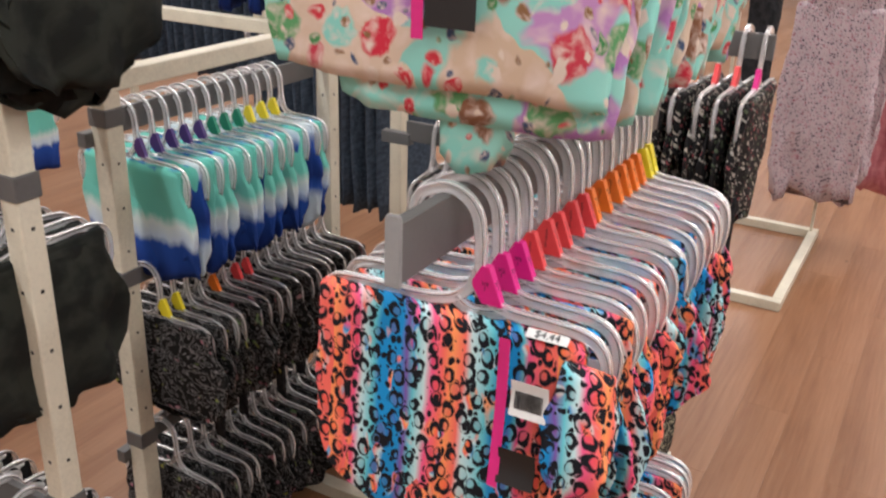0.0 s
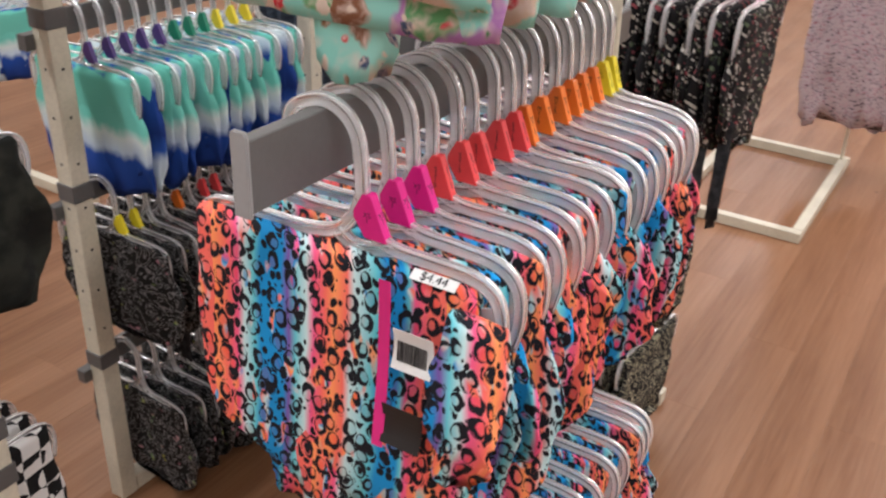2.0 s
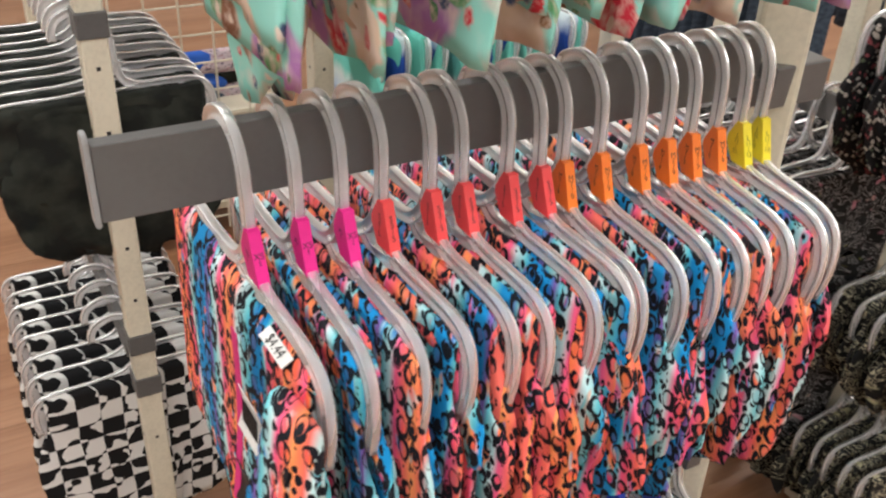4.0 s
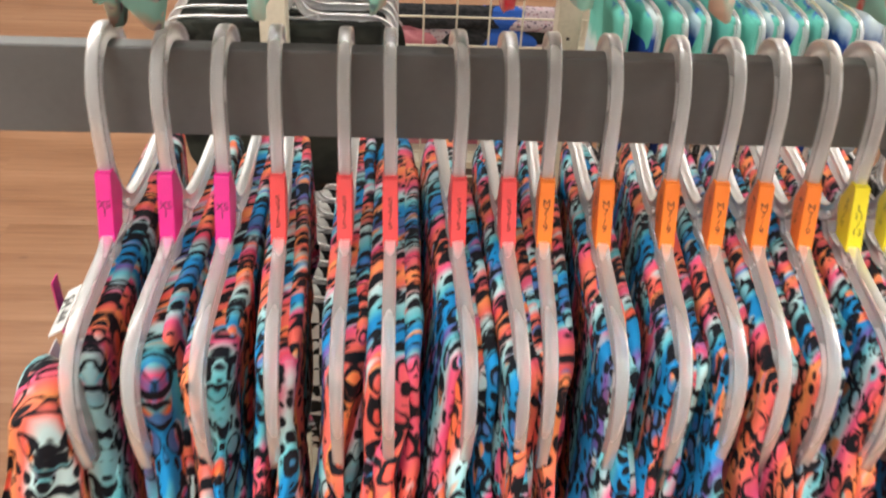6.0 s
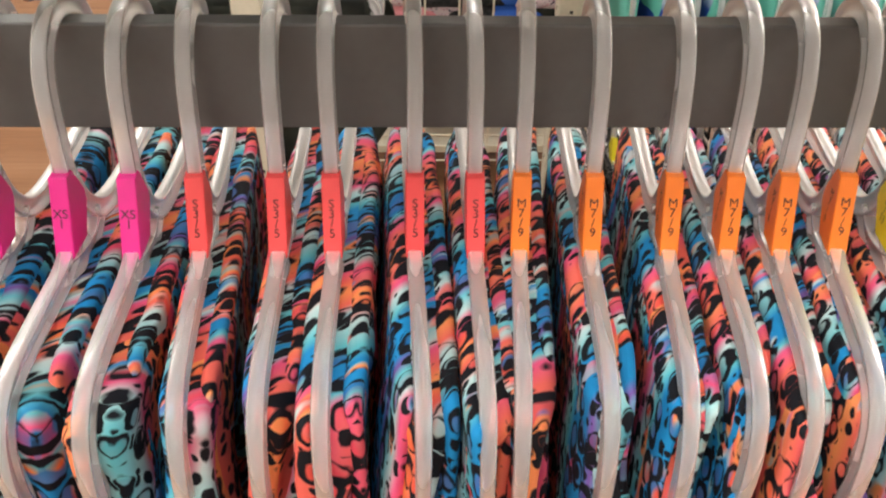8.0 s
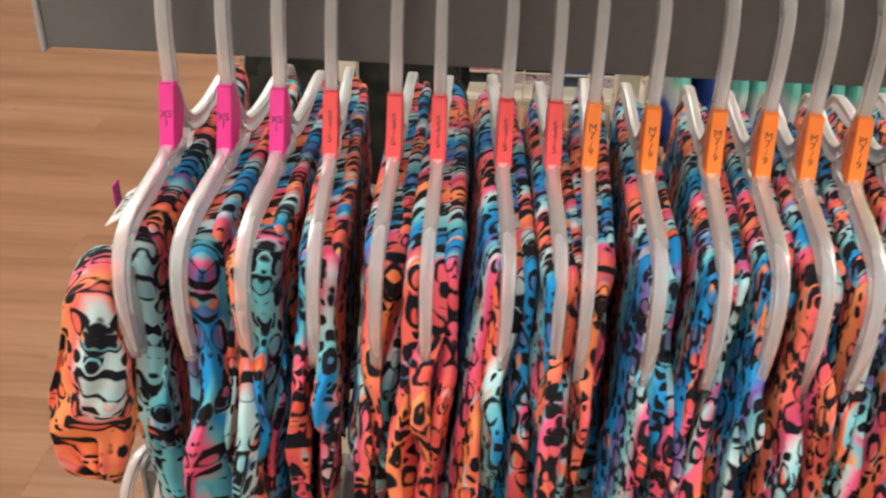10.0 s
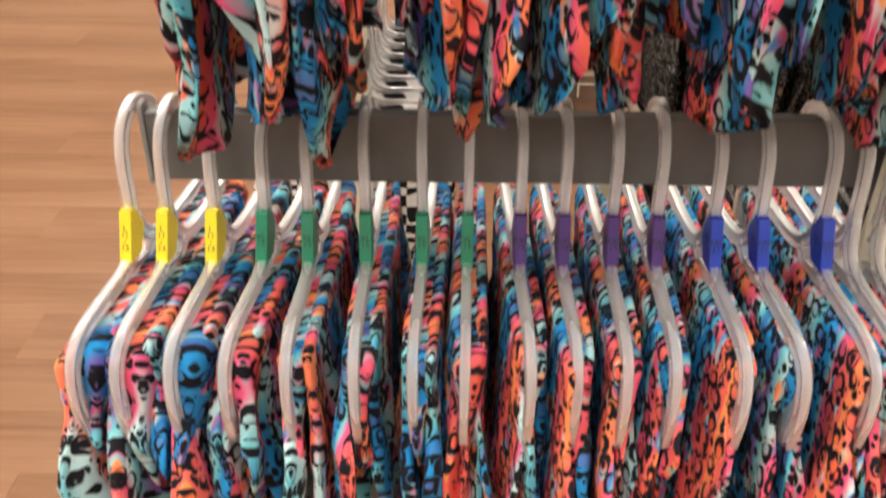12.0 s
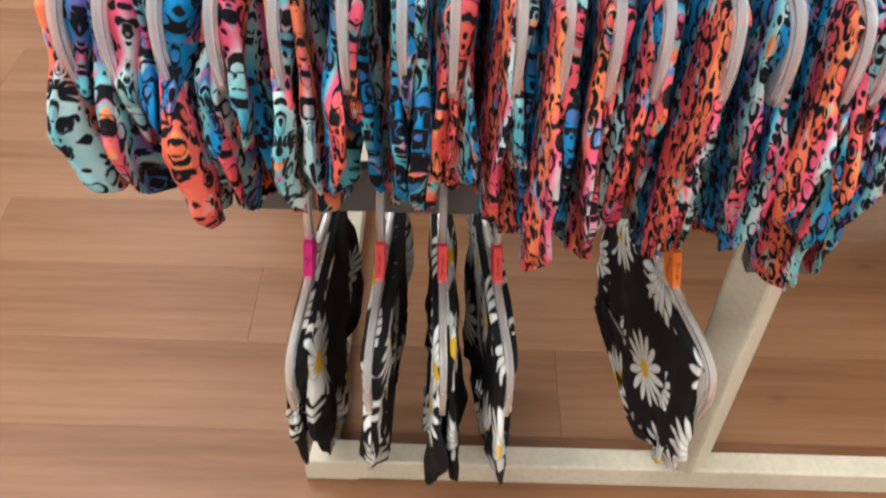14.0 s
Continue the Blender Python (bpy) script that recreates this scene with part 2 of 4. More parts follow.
def mat_paint(name, col, rough=0.45, wear=0.06, metal=0.0):
    """Painted or powder-coated metal with faint dirt and scuffs."""
    m, t, b = material(name, rough, metal, 0.4)
    pos = t.nodes.new("ShaderNodeTexCoord").outputs["Object"]
    big = noisetex(t, pos, 7, 4, 0.6)
    fine = noisetex(t, pos, 160, 2)
    f = maths(t, "MULTIPLY_ADD", fine.outputs["Fac"], 0.3, maths(t, "MULTIPLY", big.outputs["Fac"], 0.7))
    c = ramp(t, f, [(0.3, tuple(x * (1 - wear * 3) for x in col)), (0.55, col), (0.8, tuple(min(1, x * (1 + wear)) for x in col))])
    scuff = noisetex(t, scaled(t, pos, (90, 90, 30)), 1.0, 3, 0.7)
    sf = maths(t, "MULTIPLY", maths(t, "SUBTRACT", scuff.outputs["Fac"], 0.7), 9.0, clamp=True)
    t.links.new(blend(t, maths(t, "MULTIPLY", sf, 0.6), c, tuple(x * 0.35 for x in col)), b.inputs["Base Color"])
    t.links.new(maths(t, "MULTIPLY_ADD", big.outputs["Fac"], 0.2, rough - 0.1), b.inputs["Roughness"])
    bump(t, b, fine.outputs["Fac"], 0.08, 0.0006)
    return m


def mat_plastic(name, col, rough=0.4):
    m, t, b = material(name, rough, 0, 0.5)
    pos = t.nodes.new("ShaderNodeTexCoord").outputs["Object"]
    n = noisetex(t, pos, 120, 2)
    t.links.new(blend(t, n.outputs["Fac"], col, tuple(c * 0.86 for c in col)), b.inputs["Base Color"])
    return m


def mat_hanger():
    m, t, b = material("frosted_clear_plastic", 0.3, 0, 0.5)
    pos = t.nodes.new("ShaderNodeTexCoord").outputs["Object"]
    n = noisetex(t, pos, 60, 2)
    t.links.new(blend(t, n.outputs["Fac"], (0.98, 0.972, 0.978), (0.93, 0.922, 0.935)), b.inputs["Base Color"])
    t.links.new(maths(t, "MULTIPLY_ADD", n.outputs["Fac"], 0.2, 0.26), b.inputs["Roughness"])
    b.inputs["Transmission Weight"].default_value = 0.77
    b.inputs["IOR"].default_value = 1.3
    return m


def mat_wood_floor(planks):
    m, t, b = material("wood_look_vinyl_plank" if planks else "wood_look_vinyl", 0.4, 0, 0.35)
    pos = t.nodes.new("ShaderNodeTexCoord").outputs["Object"]
    info = t.nodes.new("ShaderNodeObjectInfo").outputs["Random"]
    geo = t.nodes.new("ShaderNodeNewGeometry").outputs["Random Per Island"]
    rnd = maths(t, "FRACT", maths(t, "ADD", info, geo)) if not planks else info
    comb = t.nodes.new("ShaderNodeCombineXYZ")
    t.links.new(maths(t, "MULTIPLY", rnd, 37.0), comb.inputs[2])
    t.links.new(maths(t, "MULTIPLY", rnd, 91.0), comb.inputs[1])
    add = t.nodes.new("ShaderNodeVectorMath")
    t.links.new(pos, add.inputs[0])
    t.links.new(comb.outputs[0], add.inputs[1])
    v = add.outputs[0]
    warp = noisetex(t, scaled(t, v, (3, 0.8, 3)), 1.0, 2)
    grain = noisetex(t, scaled(t, v, (70, 3.2, 10)), 1.0, 6, 0.66)
    ringv = maths(t, "MULTIPLY_ADD", warp.outputs["Fac"], 9.0, maths(t, "MULTIPLY", axis(t, v, 0), 22.0))
    rings = maths(t, "MULTIPLY_ADD", maths(t, "SINE", ringv), 0.5, 0.5)
    f = maths(t, "MULTIPLY_ADD", rings, 0.22, maths(t, "MULTIPLY", grain.outputs["Fac"], 0.8))
    f = maths(t, "MULTIPLY_ADD", maths(t, "SUBTRACT", rnd, 0.5), 0.06, f)
    col = ramp(t, f, [(0.1, (0.15, 0.064, 0.027)), (0.36, (0.225, 0.103, 0.047)), (0.54, (0.275, 0.134, 0.066)), (0.72, (0.315, 0.162, 0.085)), (0.95, (0.37, 0.2, 0.112))])
    knot = nd(t, "ShaderNodeTexVoronoi", Scale=1.0, Randomness=1.0)
    t.links.new(scaled(t, v, (7, 3.2, 1)), knot.inputs["Vector"])
    kf = maths(t, "MULTIPLY", maths(t, "SUBTRACT", 0.07, knot.outputs["Distance"]), 14.0, clamp=True)
    col = blend(t, maths(t, "MULTIPLY", kf, 0.7), col, (0.06, 0.022, 0.012))
    t.links.new(col, b.inputs["Base Color"])
    smear = noisetex(t, pos, 2.2, 3)
    t.links.new(maths(t, "MULTIPLY_ADD", smear.outputs["Fac"], 0.25, 0.27), b.inputs["Roughness"])
    bump(t, b, grain.outputs["Fac"], 0.12, 0.0008)
    return m


M_LEO, M_DAISY, M_DYE, M_SWIRL, M_OLIVE = mat_leopard(), mat_daisy(), mat_tie_dye(), mat_swirl(), mat_swirl(True)
M_MINT, M_CHECK = mat_mint_floral(), mat_checker()
M_DITSY = mat_spots("black_ditsy_print_jersey", (0.011, 0.01, 0.011), [(0.4, 0.36, 0.3), (0.24, 0.06, 0.07), (0.35, 0.33, 0.3), (0.08, 0.1, 0.06), (0.42, 0.38, 0.34)], 85, 0.26)
M_DRESS = mat_spots("lilac_ditsy_print_crepe", (0.56, 0.46, 0.49), [(0.1, 0.07, 0.1), (0.3, 0.12, 0.16), (0.12, 0.1, 0.14), (0.5, 0.3, 0.35)], 85, 0.27)
M_CAMO = mat_mottled("black_camo_cotton", (0.008, 0.009, 0.008), (0.024, 0.027, 0.021), 22)
M_DENIM = mat_mottled("dark_denim", (0.03, 0.045, 0.07), (0.06, 0.085, 0.12), 60)
M_PINKCLOTH = mat_mottled("dusty_pink_jersey", (0.5, 0.16, 0.2), (0.62, 0.25, 0.28), 25)
M_BLACKCLOTH = mat_mottled("black_ribbed_jersey", (0.01, 0.01, 0.012), (0.03, 0.03, 0.033), 60)
M_CREAM = mat_paint("cream_painted_steel", (0.68, 0.63, 0.5), 0.42, 0.08)
M_GREY = mat_paint("grey_powder_coated_steel", (0.115, 0.112, 0.109), 0.38, 0.05)
M_LIGHTGREY = mat_paint("light_grey_end_plate", (0.3, 0.3, 0.3), 0.42, 0.05)
M_DARKWIRE = mat_paint("dark_bronze_wire", (0.06, 0.045, 0.03), 0.5, 0.05)
M_HANGER = mat_hanger()
M_INK = mat_plastic("black_ink", (0.012, 0.012, 0.014), 0.6)
M_PAPER = mat_plastic("white_paper", (0.8, 0.79, 0.77), 0.6)
M_PINKTAPE = mat_plastic("magenta_paper", (0.7, 0.02, 0.22), 0.55)
M_BLACKTAG = mat_plastic("black_card", (0.014, 0.012, 0.012), 0.55)
SIZER = dict(magenta=mat_plastic("magenta_plastic", (0.78, 0.012, 0.26)), coral=mat_plastic("coral_plastic", (0.85, 0.07, 0.075)),
             orange=mat_plastic("orange_plastic", (0.95, 0.22, 0.02)), yellow=mat_plastic("yellow_plastic", (0.9, 0.75, 0.02)),
             green=mat_plastic("green_plastic", (0.005, 0.24, 0.13)), purple=mat_plastic("purple_plastic", (0.07, 0.025, 0.2)),
             blue=mat_plastic("blue_plastic", (0.01, 0.05, 0.5)))


# ---------------------------------------------------------------- mesh helpers
def data_from(name, verts, faces, mat, uvs=None, smooth=True):
    me = bpy.data.meshes.new(name)
    me.from_pydata([tuple(v) for v in verts], [], faces)
    if uvs is not None:
        lay = me.uv_layers.new(name="UVMap")
        idx = np.empty(len(me.loops), dtype=np.int32)
        me.loops.foreach_get("vertex_index", idx)
        uvs = np.asarray(uvs, dtype=np.float32)
        lay.data.foreach_set("uv", (uvs if len(uvs) == len(me.loops) and len(uvs) != len(me.vertices) else uvs[idx]).ravel())
    me.polygons.foreach_set("use_smooth", [smooth] * len(me.polygons))
    me.materials.append(mat)
    me.update()
    return me


def part(name, bm, mat, parent=None, label=""):
    """Links a bmesh (or finished mesh) as one mesh object, under a thing or a part."""
    if isinstance(bm, bmesh.types.BMesh):
        me = bpy.data.meshes.new(name)
        bmesh.ops.recalc_face_normals(bm, faces=bm.faces[:])
        bm.to_mesh(me)
        bm.free()
        me.materials.append(mat)
    else:
        me = bm
    ob = new(name, me)
    if parent is not None:
        ob.parent = parent
    if label:
        ob["label"] = label
    return ob


def box(bm, x0, x1, y0, y1, z0, z1, bevel=0.0):
    vs = [bm.verts.new((x, y, z)) for z in (z0, z1) for y in (y0, y1) for x in (x0, x1)]
    fs = [bm.faces.new([vs[i] for i in q]) for q in ((0, 2, 3, 1), (4, 5, 7, 6), (0, 1, 5, 4), (2, 6, 7, 3), (0, 4, 6, 2), (1, 3, 7, 5))]
    if bevel:
        bmesh.ops.bevel(bm, geom=list({e for f in fs for e in f.edges}), offset=bevel, segments=2, affect="EDGES", profile=0.5)
    return bm


def boxed(*a):
    return box(bmesh.new(), *a)


def sweep(path, section, name, mat, closed_ends=True, taper=1.0):
    """A bar along a polyline in the x-z plane; section: (across, y) points."""
    path = np.asarray(path, float)
    n, k = len(path), len(section)
    verts, faces = [], []
    for i in range(n):
        d = path[min(i + 1, n - 1)] - path[max(i - 1, 0)]
        d /= np.linalg.norm(d)
        nx, nz = -d[1], d[0]
        k_ = 1 + (taper - 1) * max(0.0, i / (n - 1) - 0.66) / 0.34
        for a, y in section:
            verts.append((path[i][0] + nx * a * k_, y * k_, path[i][1] + nz * a * k_))
    for i in range(n - 1):
        for j in range(k):
            a, b = i * k + j, i * k + (j + 1) % k
            faces.append((a, b, b + k, a + k))
    if closed_ends:
        faces += [tuple(range(k))[::-1], tuple(range((n - 1) * k, n * k))]
    return verts, faces


def smooth_line(pts, n=6):
    """Catmull-Rom through the points."""
    p = [np.array(q, float) for q in pts]
    p = [2 * p[0] - p[1]] + p + [2 * p[-1] - p[-2]]
    out = []
    for i in range(1, len(p) - 2):
        for s in range(n):
            u = s / n
            out.append(0.5 * (2 * p[i] + (p[i + 1] - p[i - 1]) * u + (2 * p[i - 1] - 5 * p[i] + 4 * p[i + 1] - p[i + 2]) * u * u
                              + (3 * p[i] - p[i - 1] - 3 * p[i + 1] + p[i + 2]) * u ** 3))
    return out + [p[-2]]


def merged(name, pieces, mat):
    verts, faces = [], []
    for v, f in pieces:
        o = len(verts)
        verts += v
        faces += [tuple(i + o for i in q) for q in f]
    me = data_from(name, verts, faces, mat, None, True)
    return me


def empty(name, m, label, category, group=""):
    ob = new(name)
    ob.empty_display_size = 0.05
    ob.matrix_basis = m
    return tagged(ob, label, category, group)


# ---------------------------------------------------------------- cloth
def n3(x, y, z):
    return noise.noise((x, y, z))


def tube(seed, W, drop, T, roll, off=(0, 0), flare=0.16, cut=0.35, wave=1.0, nu=60, nv=24, lobe=0.0, low=0.45, plain=False, shut=False):
    """One folded layer of a hanging garment: a flattened, rippled tube, rounded where it is folded over its hanger."""
    r = random.Random(seed)
    ph = [r.uniform(0, 6.28) for _ in range(6)]
    fl = flare * r.uniform(0.7, 1.3)
    tilt = r.uniform(-0.12, 0.12)
    K = min(5, nv // 3)
    P = np.zeros((nv, nu, 3))
    top = roll + T * 0.8
    for j in range(nv):
        turn = min(1.0, j / K) * math.pi / 2
        v = max(0.0, (j - K) / (nv - 1 - K)) ** 1.1
        open_ = max(0.0, min(1.0, (v - 0.16) / 0.34))
        wv = W * (1 - 0.10 * (1 - math.sin(turn)) + fl * open_ * open_ * (3 - 2 * open_) * (1 - 0.75 * max(0, v - 0.55)) - 0.10 * v * v)
        tv = (roll * max(0, 1 - v * 2.4) + T * (0.8 + 0.5 * math.sin(math.pi * v))) * math.sin(turn) * (1 - low * v ** 5)
        if shut:
            close = math.sqrt(max(0.03, 1 - v ** 9))
            tv, wv = tv * close, wv * (0.6 + 0.4 * close)
        for i in range(nu):
            a = 2 * math.pi * i / nu
            c, s = math.cos(a), math.sin(a)
            xs = math.copysign(abs(c) ** 0.5, c)
            ys = math.copysign(abs(s) ** 0.5, s) if abs(s) > 1e-6 else 0.0
            side = n3(xs * 1.7 + seed, ph[0], 0.3)
            length = drop * (1 - cut * abs(xs) ** 3 * (0.6 + side) + 0.10 * n3(xs * 2.6, seed * 3.1, 1.7) * wave + lobe * math.cos(xs * 5 + ph[1]))
            z = -v * length - top * (1 - math.cos(turn))
            x = wv * xs * (1 + 0.10 * wave * v * n3(z * 16, seed * 1.3, xs * 2))
            fold = 0.0070 * math.sin(x * 52 + ph[2] + z * 9) + 0.0040 * math.sin(x * 110 + ph[3] - z * 14)
            rip = 0.014 * n3(x * 17 + seed, z * 11, ph[4]) + 0.006 * n3(x * 45, z * 26 + seed, s * 1.5)
            y = tv * ys + v ** 0.8 * wave * (fold + rip) + v * tilt * 0.1
            y += 0.0022 * wave * n3(x * 30 + seed, 3.0, 1.0)
            x += 0.017 * wave * v ** 0.6 * n3(z * 30 + seed, s * 2.4, ph[5])
            z += 0.004 * wave * v * n3(x * 34, seed, s * 3) + 0.003 * wave * n3(x * 26, seed * 2.0, 7.0)
            P[j, i] = (x + off[0], y + off[1], z + (off[2] if len(off) > 2 else 0.0))
    verts = [tuple(p) for p in P.reshape(-1, 3)]
    faces = [(j * nu + i, (j + 1) * nu + i, (j + 1) * nu + (i + 1) % nu, j * nu + (i + 1) % nu) for j in range(nv - 1) for i in range(nu)]
    faces.append(tuple(range(nv * nu - 1, (nv - 1) * nu - 1, -1)))
    # the print runs on round the folds
    du, dv = (0, 0) if plain else (seed * 0.037, seed * 0.013)
    uvs = [(x + y + du, z + (0.0 if plain else 0.8 * y) + dv) for x, y, z in verts]
    return verts, faces, uvs


def layer_mesh(name, mat, layer):
    v, f, u = layer
    return data_from(name, v, f, mat, u)


def shorts_meshes(seed, mat, W=0.114, drop=0.30, thick=1.0, detail=1.0, flare=0.2, wave=1.0, plain=False):
    """The rolled waist with the front panel, and two legs folded behind it."""
    nu, nv = int(60 * detail) // 2 * 2, int(30 * detail)
    if plain:
        return [("waist", layer_mesh("waist", mat, tube(seed, W, drop * 0.84, 0.0082 * thick, 0.0082 * thick, (0, 0), flare, 0.3, wave, nu, nv, plain=True))),
                ("leg", layer_mesh("leg", mat, tube(seed + 50, W * 0.7, drop, 0.0078 * thick, 0.001, (W * 0.32, -0.003), 0.25, 0.10, wave, nu, nv, 0.03, 0.2, plain=True))),
                ("leg", layer_mesh("leg", mat, tube(seed + 90, W * 0.66, drop * 0.97, 0.0078 * thick, 0.001, (-W * 0.36, 0.003), 0.25, 0.10, wave, nu, nv, 0.03, 0.2, plain=True)))]
    r = random.Random(seed * 7 + 1)
    near, far = r.uniform(0.84, 1.0), r.uniform(0.84, 1.0)
    return [("waist", layer_mesh("waist", mat, tube(seed, W, drop * r.uniform(0.5, 0.8), 0.0048 * thick, 0.0112 * thick, (0, 0), flare, 0.3, wave, nu, nv, shut=True))),
            ("leg", layer_mesh("leg", mat, tube(seed + 50, W * r.uniform(0.78, 0.92), drop * near, 0.0054 * thick, 0.001, (W * r.uniform(0.06, 0.2), -0.0085 * thick), 0.25, 0.10, 0.9 * wave, nu, nv, 0.03, 0.2, shut=True))),
            ("leg", layer_mesh("leg", mat, tube(seed + 90, W * r.uniform(0.78, 0.92), drop * far, 0.0054 * thick, 0.001, (W * r.uniform(-0.1, 0.16), 0.0085 * thick), 0.25, 0.10, 0.9 * wave, nu, nv, 0.03, 0.2, shut=True)))]


# ---------------------------------------------------------------- hangers
RIM = [(1.2 * a, 1.15 * b) for a, b in (
    (-0.0050, -0.0026), (-0.0043, -0.0034), (-0.0032, -0.0034), (-0.0022, -0.0015), (0.0022, -0.0015), (0.0032, -0.0034), (0.0043, -0.0034), (0.0050, -0.0026),
    (0.0050, 0.0026), (0.0043, 0.0034), (0.0032, 0.0034), (0.0022, 0.0015), (-0.0022, 0.0015), (-0.0032, 0.0034), (-0.0043, 0.0034), (-0.0050, 0.0026))]
HOOK = smooth_line([(-0.052, -0.034), (-0.051, -0.020), (-0.042, -0.005), (-0.017, 0.0045), (0.004, -0.002), (0.0165, -0.018), (0.0205, -0.040), (0.0215, -0.060), (0.0220, -0.074)], 6)
ARM_R = smooth_line([(0.0220, -0.068), (0.030, -0.098), (0.052, -0.1100), (0.090, -0.1115), (0.124, -0.1130), (0.144, -0.1205), (0.1535, -0.136), (0.1555, -0.160), (0.150, -0.190)], 5)
ARM_L = smooth_line([(0.0220, -0.068), (0.012, -0.092), (-0.010, -0.1100), (-0.052, -0.1165), (-0.104, -0.1165), (-0.140, -0.1195), (-0.155, -0.131), (-0.160, -0.152), (-0.156, -0.190)], 5)
BRIDGE = smooth_line([(-0.004, -0.1085), (0.012, -0.1175), (0.032, -0.1165), (0.054, -0.1105)], 4)
SIZE_OUTLINE = [(0.0240, -0.0665), (0.0325, -0.0665), (0.0480, -0.1060), (0.0260, -0.1060), (0.0150, -0.089), (0.0150, -0.083)]


def text_mesh(name, body, size, mat, spacing=0.78):
    cu = bpy.data.curves.new(name, "FONT")
    cu.body, cu.size, cu.align_x, cu.align_y, cu.space_line = body, size, "CENTER", "CENTER", spacing
    ob = bpy.data.objects.new(name, cu)
    scene.collection.objects.link(ob)
    me = bpy.data.meshes.new_from_object(ob.evaluated_get(bpy.context.evaluated_depsgraph_get()))
    bpy.data.objects.remove(ob)
    me.name = name
    me.materials.clear()
    me.materials.append(mat)
    return me


me_hook = merged("hook", [sweep(HOOK, RIM, "hook", M_HANGER)], M_HANGER)
me_frame = merged("hanger_frame", [sweep(ARM_R, RIM, "", M_HANGER, taper=0.8), sweep(ARM_L, RIM, "", M_HANGER, taper=0.8), sweep(BRIDGE, RIM, "", M_HANGER)], M_HANGER)
bmc = bmesh.new()
TONGUE = [(-0.0145, -0.140), (0.0120, -0.135), (0.0105, -0.186), (0.006, -0.197), (-0.002, -0.200), (-0.010, -0.196), (-0.0140, -0.182)]
front = [bmc.verts.new((x, -0.0011, z)) for x, z in TONGUE]
back = [bmc.verts.new((x, 0.0011, z)) for x, z in TONGUE]
bmc.faces.new(front)
bmc.faces.new(back[::-1])
for i in range(len(TONGUE)):
    k = (i + 1) % len(TONGUE)
    bmc.faces.new((front[i], back[i], back[k], front[k]))
bmesh.ops.recalc_face_normals(bmc, faces=bmc.faces[:])
me_clip = bpy.data.meshes.new("end_tab")
bmc.to_mesh(me_clip)
bmc.free()
me_clip.materials.append(M_HANGER)
me_size = {}
for cname, cmat in SIZER.items():
    b_ = bmesh.new()
    lo = [b_.verts.new((x, -0.0048, z)) for x, z in SIZE_OUTLINE]
    hi = [b_.verts.new((x, 0.0048, z)) for x, z in SIZE_OUTLINE]
    b_.faces.new(lo)
    b_.faces.new(hi[::-1])
    for i in range(len(lo)):
        k = (i + 1) % len(lo)
        b_.faces.new((lo[i], hi[i], hi[k], lo[k]))
    bmesh.ops.recalc_face_normals(b_, faces=b_.faces[:])
    bmesh.ops.bevel(b_, geom=b_.edges[:], offset=0.0005, segments=1, affect="EDGES")
    me_size[cname] = bpy.data.meshes.new("size_marker")
    b_.to_mesh(me_size[cname])
    b_.free()
    me_size[cname].materials.append(cmat)
me_text = {k: text_mesh("lettering", v, 0.0066, M_INK) for k, v in
           dict(magenta="XS\n1", coral="S\n3\n/\n5", orange="M\n7\n/\n9", yellow="L\n11\n/\n13", green="XL\n15", purple="XXL\n19", blue="3XL\n21").items()}
WORDS = dict(magenta="size XS", coral="size S", orange="size M", yellow="size L", green="", purple="", blue="")


def build_hanger(colour, group, marked=True):
    h = empty("hanger", Matrix(), "frosted clear plastic hanger with %s size marker, on grey rail" % colour if colour
              else "frosted clear plastic hanger hanging on a grey rail", "hanger", group)
    part("hook", me_hook, None, h)
    part("hanger_frame", me_frame, None, h)
    for x in (0.138, -0.142):
        part("end_tab", me_clip, None, h).matrix_basis = Matrix.Translation((x, 0, 0))
    if colour:
        s = part("size_marker", me_size[colour], None, h, colour + " plastic size marker")
        if marked:
            t = part("lettering", me_text[colour], None, s, "black printed size")
            t.matrix_basis = Matrix.Translation((0.0406, 0, -0.0863)) @ pose(0, 0, 0, 0, -21.4, 0) @ pose(0, 0, 0, 90, 0, 90)
            t2 = part("lettering", me_text[colour], None, s, "black printed size")
            t2.matrix_basis = Matrix.Translation((0.0290, -0.0051, -0.0870)) @ pose(0, 0, 0, 90, 0, 0)
    return h


masters = {}


def hang(colour, m, group, marked=True):
    key = (colour, group, marked)
    if key not in masters:
        masters[key] = build_hanger(colour, group, marked)
        masters[key].matrix_basis = m
        return masters[key]
    return copy_thing(masters[key], m)


def garment(me, m, label, group, name="shorts", category="shorts"):
    pieces = me if isinstance(me, list) else [("body", me)]
    ob = empty(name, m, label, category, group)
    for nm, piece in pieces:
        part(nm, piece, None, ob)
    return ob


